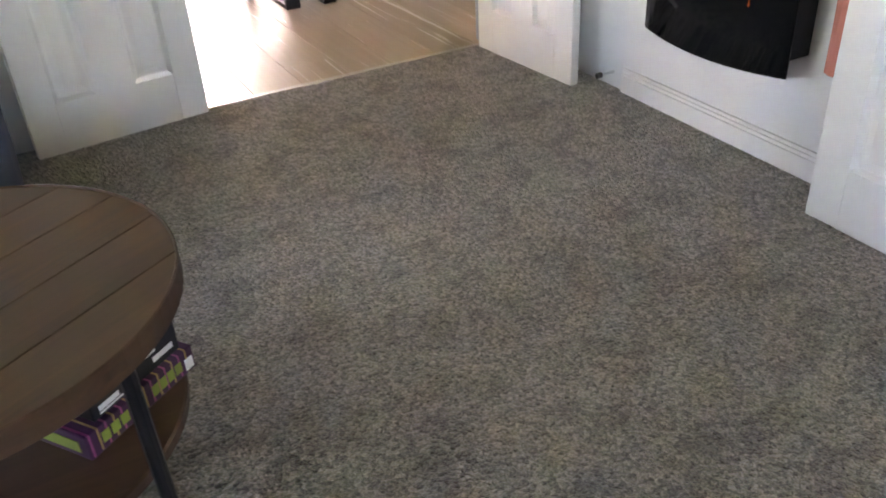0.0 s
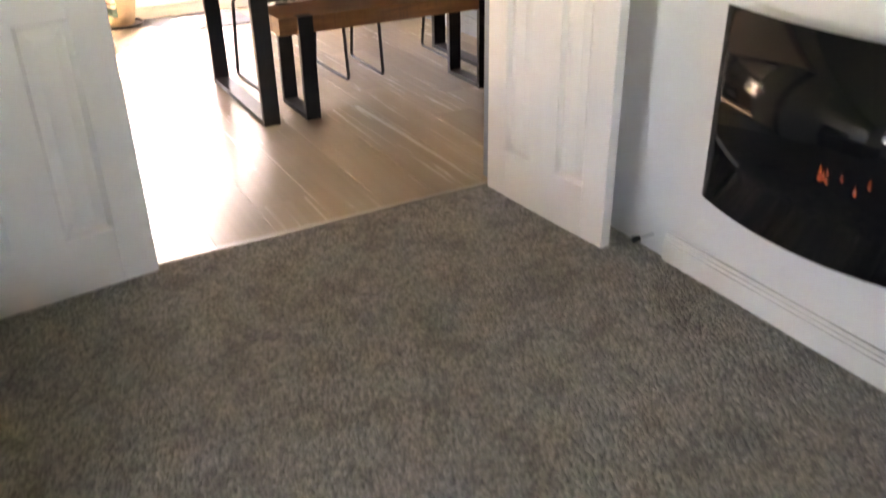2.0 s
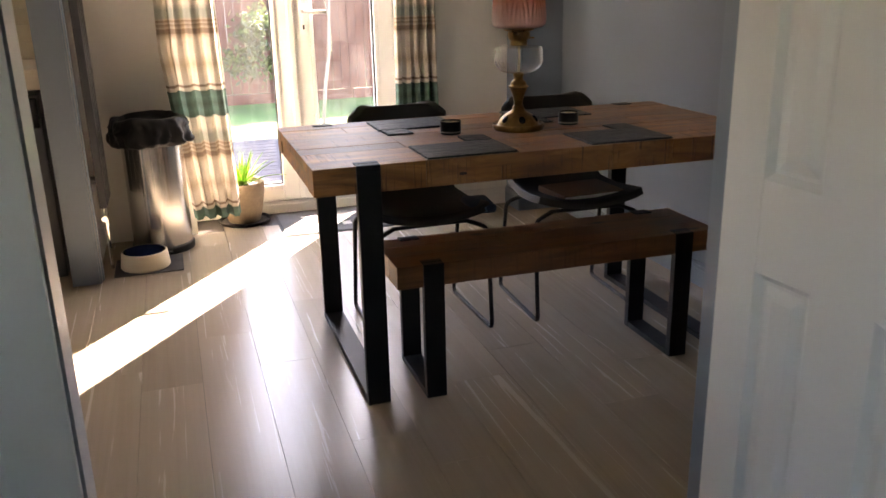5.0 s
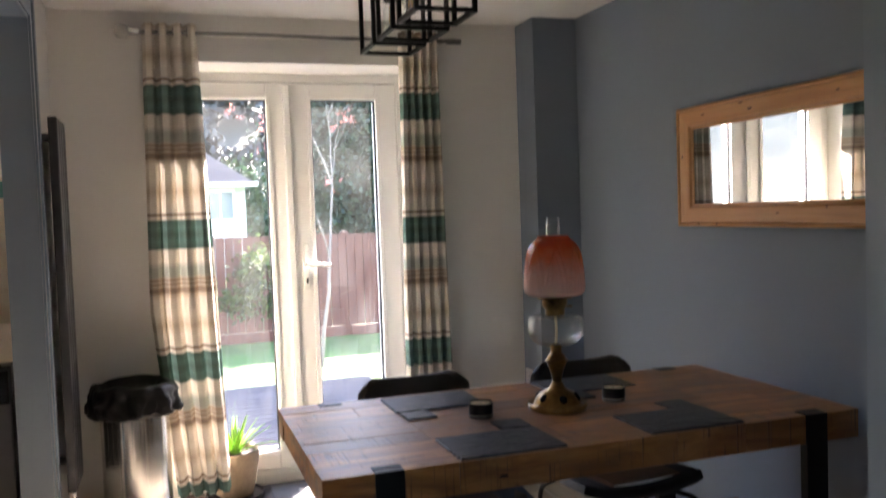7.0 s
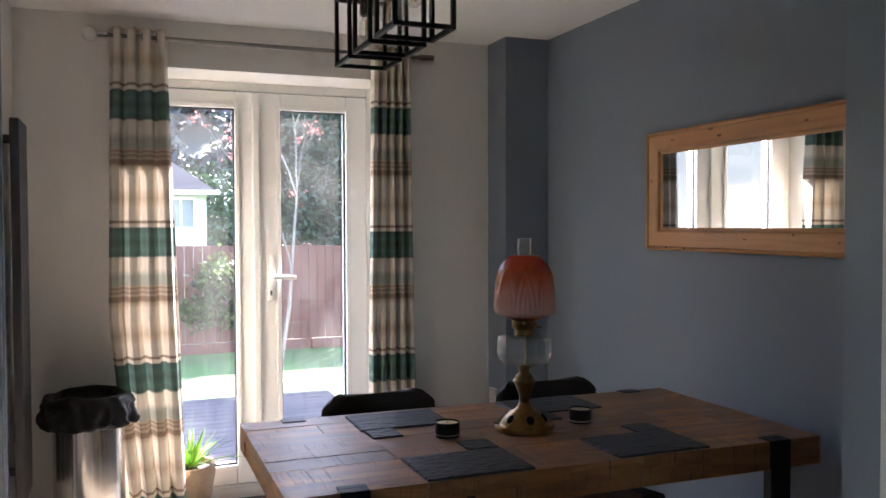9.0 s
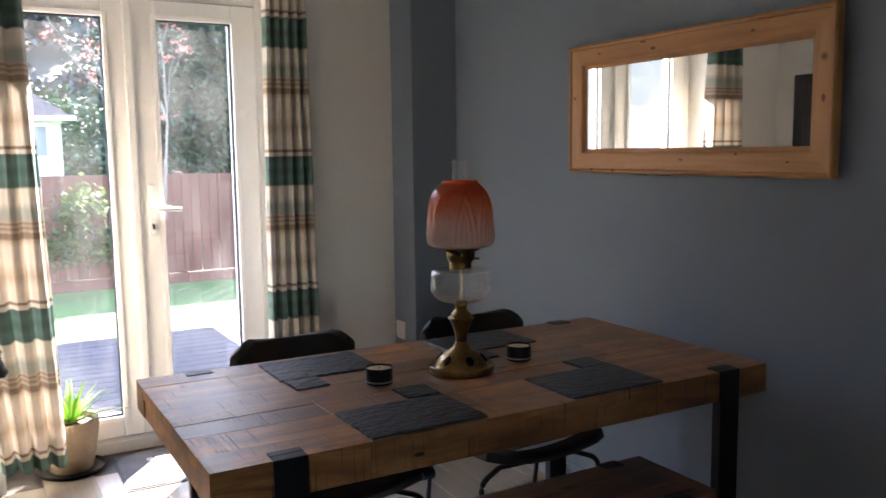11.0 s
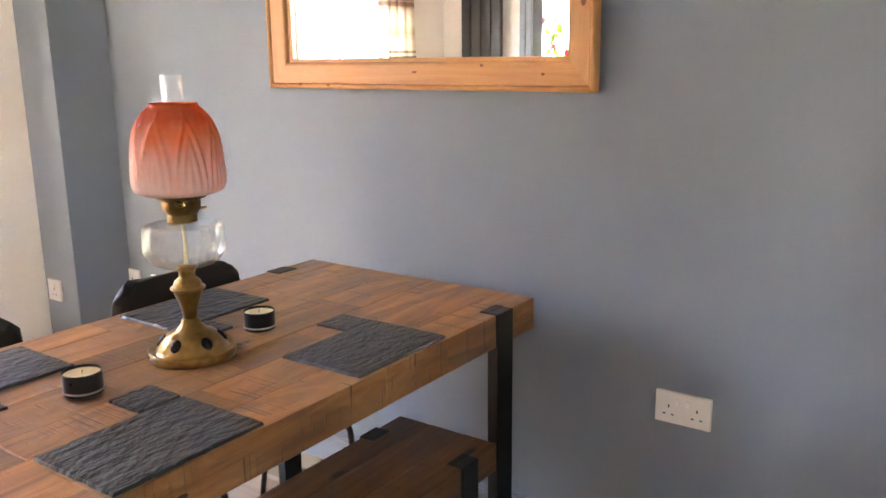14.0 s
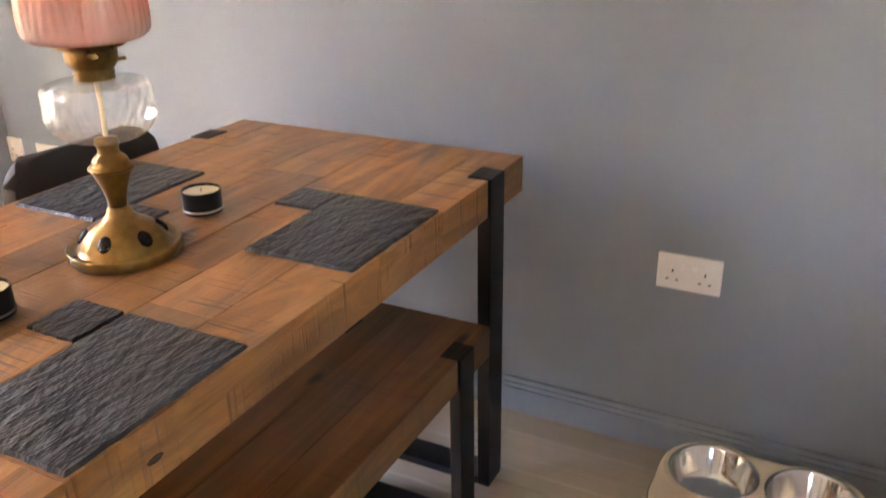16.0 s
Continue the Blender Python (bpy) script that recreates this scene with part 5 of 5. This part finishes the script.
bars += [(LIME, (-cw / 2 - 0.0012, -cw / 2 + 0.0005, -0.1, 0.01, 0.012, 0.036)), (PAPER, (-cw / 2 - 0.0012, -cw / 2, 0.03, 0.1, 0.006, 0.044))]
carton("game_box", (1.556, 4.947, 0.185), cw, cd, chh, radians(35.8), PURPLE, "dark purple striped game box with lime lettering bars", bars)
carton("small_box", (1.577, 4.933, 0.2365), 0.21, 0.17, 0.1, radians(35.8), BLACKCARD, "black cardboard box with small white lettering bars", [(PAPER, (-0.09, -0.045, -0.0862, -0.085, 0.012, 0.022)), (PAPER, (-0.09, -0.03, -0.0862, -0.085, 0.006, 0.009)), (PAPER, (-0.02, 0.05, -0.0862, -0.085, 0.035, 0.041)), (PAPER, (0.04, 0.09, -0.0862, -0.085, 0.015, 0.026))])

sf = thing("armchair", (1.165, 6.085, 0), "dark blue upholstered armchair against the wall", "armchair")
part("arm", boxes((0.19, 0.36, -0.35, 0.35, 0.06, 0.6), bevel=0.06), SOFA, sf, smooth=True)
part("arm", boxes((-0.6, -0.43, -0.35, 0.35, 0.06, 0.6), bevel=0.06), SOFA, sf, smooth=True)
part("seat", boxes((-0.43, 0.19, -0.36, 0.2, 0.08, 0.44), bevel=0.05), SOFA, sf, smooth=True)
part("back", boxes((-0.5, 0.26, 0.18, 0.38, 0.08, 0.85), bevel=0.06), SOFA, sf, smooth=True)
for x in (-0.5, 0.27):
    for yy in (-0.28, 0.28):
        part("foot", tube([(x, yy, 0.0), (x, yy, 0.07)], 0.022, 10), TIN, sf)

# wall-mounted fire with a bowed black glass front
fire = thing("electric_fire", (3.525, 5.383, 0.31), "wall-mounted electric fire with bowed black glass and flame glow", "fireplace")
FW = 0.288
bm = bmesh.new()
rows = []
for j, (z, lift) in enumerate(((0.0, 0), (0.49, 0))):
    rowv = []
    for i in range(25):
        u = -1 + i / 12
        rowv.append(bm.verts.new((-0.1 - 0.035 * (1 - u * u), u * FW, z - (0.012 * (1 - u * u) if j == 0 else 0))))
    rows.append(rowv)
for i in range(24):
    bm.faces.new((rows[0][i], rows[0][i + 1], rows[1][i + 1], rows[1][i]))
gl_ = part("glass_front", bm, BLACKGLASS, fire, smooth=True)
so = gl_.modifiers.new("thick", "SOLIDIFY")
so.thickness, so.offset = 0.006, 0
part("back_box", boxes((-0.095, 0.0, -0.27, 0.27, 0.04, 0.45), bevel=0.004), STEEL, fire)
rr = random.Random(6)
for k in range(9):
    yk, zk, hh = rr.uniform(-0.19, -0.03), rr.uniform(0.17, 0.2), rr.uniform(0.016, 0.04)
    bm = lathe([(0.001, 0), (0.007, 0.006), (0.005, hh * 0.5), (0.001, hh)], 8)
    f_ = part("flame", bm, FLAME, fire, loc=(-0.1392 + 0.035 * (yk / FW) ** 2, yk, zk))
    f_.scale = (0.25, 0.42, 0.75)
# Salmon band beside the fire, built as a thin rippled sheet with an added hook
cloth = thing("hanging_cloth", (3.51, 4.995, 0.33), "thin rippled salmon sheet flat on the chimney wall", "cloth")
bm = bmesh.new()
g = [[bm.verts.new((-0.012 - 0.006 * math.sin(i * 1.4 + j * 0.3), -0.045 + i * 0.011, j * 0.04)) for i in range(9)] for j in range(12)]
for a, b in zip(g, g[1:]):
    for i in range(8):
        bm.faces.new((a[i], a[i + 1], b[i + 1], b[i]))
fo = part("fold", bm, SALMON, cloth, smooth=True)
so = fo.modifiers.new("thick", "SOLIDIFY")
so.thickness = 0.004
part("hook", tube([(0.015, 0, 0.44), (-0.02, 0, 0.44)], 0.004, 8), CHROME, cloth)

# ---- garden ----
GZ = -0.35
gm = bmesh.new()
box(gm, -600, 600, 10.3, 1200, GZ - 0.3, GZ)
box(gm, -600, 600, -600, 10.3, GZ - 0.32, GZ - 0.02)
setting("ground", gm, GRASS, "mown green garden lawn", "lawn")
deck = thing("decking", (2.5, 10.3, 0), "weathered grey timber decking outside the garden doors", "decking")
part("joists", boxes((-2.7, 1.62, 0.02, 2.95, GZ, -0.145)), DECK, deck)
dm = plank_mesh(4.4, 0.136, 0.026, 0.004, DECK, "board")
for k in range(21):
    piece("board", dm, deck, (-0.55, 0.09 + k * 0.142, -0.118))
tagged(part("slate_gravel", boxes((4.2, 9, 10.3, 14.0, GZ - 0.01, GZ + 0.02)), CHIP), "purple grey slate chippings beside the decking", "gravel", kind="stuff")
fence = thing("garden_fence", (3, 17.5, GZ), "red-brown timber garden fence along the lawn", "fence")
fm = bpy.data.meshes.new("slat")
bm = box(bmesh.new(), -0.058, 0.058, -0.008, 0.008, 0.1, 1.0, 0.003, 1)
bm.to_mesh(fm)
bm.free()
fm.materials.append(FENCE)
for k in range(-95, 120):
    x = k * 0.12
    piece("slat", fm, fence, (x, 0.012 * (k % 2), 0.0), 0, (1, 1, 1.47 - 0.008 * x))
for k in range(-6, 8):
    part("post", boxes((k * 1.85 - 0.05, k * 1.85 + 0.05, 0.02, 0.12, 0, 1.5 - 0.015 * k), bevel=0.006), FENCE, fence)
    part("gravel_board", boxes((k * 1.85 + 0.05, k * 1.85 + 1.8, -0.02, 0.03, 0.0, 0.14), bevel=0.004), FENCE, fence)


def leaves(n, centre, size, leaf, seed, shell=0.0, flat=1.0):
    """Many small leaf quads scattered in lumpy clumps inside an ellipsoid."""
    r = np.random.RandomState(seed)
    k = max(6, n // 160)
    d = r.normal(size=(k, 3))
    d /= np.linalg.norm(d, axis=1)[:, None]
    cl = d * (r.rand(k, 1) ** 0.4) * np.array(size) + np.array(centre)
    p = cl[r.randint(0, k, n)] + r.normal(size=(n, 3)) * np.array(size) * 0.17
    a, b = r.normal(size=(n, 3)), r.normal(size=(n, 3))
    a /= np.linalg.norm(a, axis=1)[:, None]
    b -= a * (a * b).sum(1)[:, None]
    b /= np.linalg.norm(b, axis=1)[:, None]
    s = leaf * (0.6 + 0.8 * r.rand(n, 1))
    v = np.stack([p - a * s, p - b * s * 0.5 * flat, p + a * s, p + b * s * 0.5 * flat], 1).reshape(-1, 3)
    f = np.arange(4 * n).reshape(-1, 4)
    return v.tolist(), f.tolist()


def bush(name, parts, mat_, label, cat, kind="", bark=None):
    ob = thing(name, (0, 0, 0), label, cat)
    for q in parts:
        v, f = leaves(*q)
        o = new("crown", raw("crown", v, f, mat_))
        o.parent = ob
    return ob


def limbs(name, base, height, lean, seed, spread, depth, r0, parent, mat_):
    rr_ = random.Random(seed)
    bm = bmesh.new()
    tips = []

    def grow(p, d, ln, r, lv):
        pts = [p]
        for i in range(5):
            d = (d + Vector((rr_.uniform(-1, 1), rr_.uniform(-1, 1), rr_.uniform(-0.3, 0.6))) * 0.12).normalized()
            pts.append(pts[-1] + d * ln / 5)
        tube(pts, r, 6, bm, taper=r * 0.55)
        tips.append(pts[-1])
        if lv:
            for k in range(3):
                q = pts[rr_.choice((2, 3, 4, 5))]
                nd = (d + Vector((rr_.uniform(-1, 1), rr_.uniform(-1, 1), rr_.uniform(-0.1, 0.7))) * spread).normalized()
                grow(q, nd, ln * rr_.uniform(0.45, 0.75), r * 0.5, lv - 1)

    grow(Vector(base), Vector(lean).normalized(), height, r0, depth)
    part(name, bm, mat_, parent)
    return tips


tree = thing("young_tree", (4.05, 15.2, GZ), "slim pale-barked young tree with sparse red leaves", "tree")
tips = limbs("trunk", (0, 0, 0), 2.1, (0.08, 0, 1), 5, 0.5, 3, 0.024, tree, BARK)
rr = np.random.RandomState(3)
vv, ff = [], []
for tp in tips:
    if rr.rand() < 0.75:
        v, f = leaves(30, tuple(tp), (0.13, 0.13, 0.1), 0.017, int(rr.randint(1e6)))
        o_ = len(vv)
        vv += v
        ff += [[i + o_ for i in q] for q in f]
lf = new("crown", raw("crown", vv, ff, REDLEAF))
lf.parent = tree

# unseen tree, set toward the sun so that its shadow dapples the decking
garden_tree = thing("garden_tree", (7.66, 17.93, GZ), "leafy garden tree shading the decking", "tree")
limbs("trunk", (0, 0, 0), 4.1, (-0.05, 0, 1), 15, 0.6, 2, 0.07, garden_tree, BARK)
for q in ((6500, (-0.4, 0.0, 5.1), (1.6, 1.3, 1.05), 0.085, 41), (4000, (1.0, 0.3, 5.65), (1.3, 1.2, 0.9), 0.085, 42)):
    v, f = leaves(*q)
    o = new("crown", raw("crown", v, f, HEDGE))
    o.parent = garden_tree
sb = bush("fence_shrub", [(1500, (3.65, 17.0, 0.35), (0.65, 0.3, 0.55), 0.04, 11)], SHRUB, "straggly dark green shrub against the fence", "shrub")
bush("dark_hedge", [(16000, (6.6, 41, 1.3), (4.6, 1.5, 2.0), 0.11, 21), (7000, (9.5, 27, 2.2), (2.2, 1.6, 2.9), 0.13, 22)], HEDGE, "tall dark green hedge behind the fence", "hedge")
bush("conifer", [(34000, (6.9, 24.5, 2.8), (2.1, 1.4, 3.8), 0.07, 31), (8000, (11.0, 26.5, 2.2), (1.8, 1.4, 3.0), 0.1, 32)], CONIFER, "dense dark conifer beyond the fence", "tree")

hs = thing("bungalow", (0.1, 34, GZ), "white rendered bungalow with a dark hipped tile roof", "house")
part("wall", boxes((-4.4, 4.62, -3, 3, 0, 2.75)), RENDERW, hs)
bm = bmesh.new()
lo = [bm.verts.new(p) for p in ((-4.9, -3.5, 2.7), (4.9, -3.5, 2.7), (4.9, 3.5, 2.7), (-4.9, 3.5, 2.7))]
hi = [bm.verts.new(p) for p in ((-1.2, 0, 5.5), (1.2, 0, 5.5))]
for q in ((lo[0], lo[1], hi[1], hi[0]), (lo[1], lo[2], hi[1]), (lo[2], lo[3], hi[0], hi[1]), (lo[3], lo[0], hi[0]), lo[::-1]):
    bm.faces.new(q)
rf = part("roof", bm, ROOF, hs)
part("chimney", boxes((3.25, 3.58, -0.2, 0.2, 3.4, 4.15), bevel=0.02), BRICKW, rf)
part("gutter", boxes((-4.95, 4.95, -3.58, -3.5, 2.62, 2.74), bevel=0.02), UPVC, rf)
for x in (-2.6, 0.6, 3.9):
    w_ = part("window", boxes((x - 0.42, x + 0.42, -3.06, -3.0, 1.6, 2.58), bevel=0.01), UPVC, hs)
    for sd in (-0.19, 0.19):
        part("pane", boxes((x + sd - 0.16, x + sd + 0.16, -3.075, -3.061, 1.7, 2.48)), FARPANE, w_)

# wooded hillside far off
N = 36
hv, hf = [], []
for j in range(N):
    for i in range(N):
        x, yy = -160 + 420 * i / (N - 1), 60 + 240 * j / (N - 1)
        hv.append((x, yy, GZ - 0.5 + 44 * (1 - math.cos(min(1, max(0, (yy - 62) / 95)) * math.pi)) / 2 + 2.5 * noise.noise(Vector((x * 0.02, yy * 0.02, 0)))))
for j in range(N - 1):
    for i in range(N - 1):
        p = j * N + i
        hf.append((p, p + 1, p + N + 1, p + N))
tagged(new("hillside", raw("hillside", hv, hf, HILLGRASS, True)), "distant green hillside", "hill", kind="structure")
rs = np.random.RandomState(8)
vv, ff = [], []
for k in range(110):
    yy = rs.uniform(68, 150)
    x = rs.uniform(-0.05, 0.75) * (yy - 5) + 2
    zg = GZ - 0.5 + 44 * (1 - math.cos(min(1, max(0, (yy - 62) / 95)) * math.pi)) / 2
    h = rs.uniform(4, 9)
    v, f = leaves(420, (x, yy, zg + h * 0.6), (h * 0.4, h * 0.4, h * 0.5), 0.5, int(rs.randint(1e6)))
    o_ = len(vv)
    vv += v
    ff += [[i + o_ for i in q] for q in f]
tagged(new("far_woods", raw("far_woods", vv, ff, HILLGREEN)), "bare and green trees covering the far hillside", "woods", kind="stuff")

# ---- floor planks ----
rr = random.Random(21)
xk = 2.37 - 0.198 * 21
col = 0
while xk < 4.45:
    x0, x1 = max(xk, -1.55), min(xk + 0.198, 4.455)
    y = 6.643 - rr.uniform(0, 1.2)
    if abs(xk - 2.37) < 0.05:
        y = 7.18 - 1.2
    if abs(xk - 2.37 - 0.198) < 0.05:
        y = 6.861 - 1.2
    while y < BW:
        a, b = max(y, 6.643), min(y + 1.2, 10.06 if 2.45 < xk < 3.6 else BW)
        if b - a > 0.02 and x1 - x0 > 0.02:
            me = plank_mesh(x1 - x0 - 0.001, b - a - 0.001, 0.006, 0.00025, PLANK, "plank")
            piece("plank", me, floor, ((x0 + x1) / 2, (a + b) / 2, 0.0))
        y += 1.2
    xk += 0.198
    col += 1
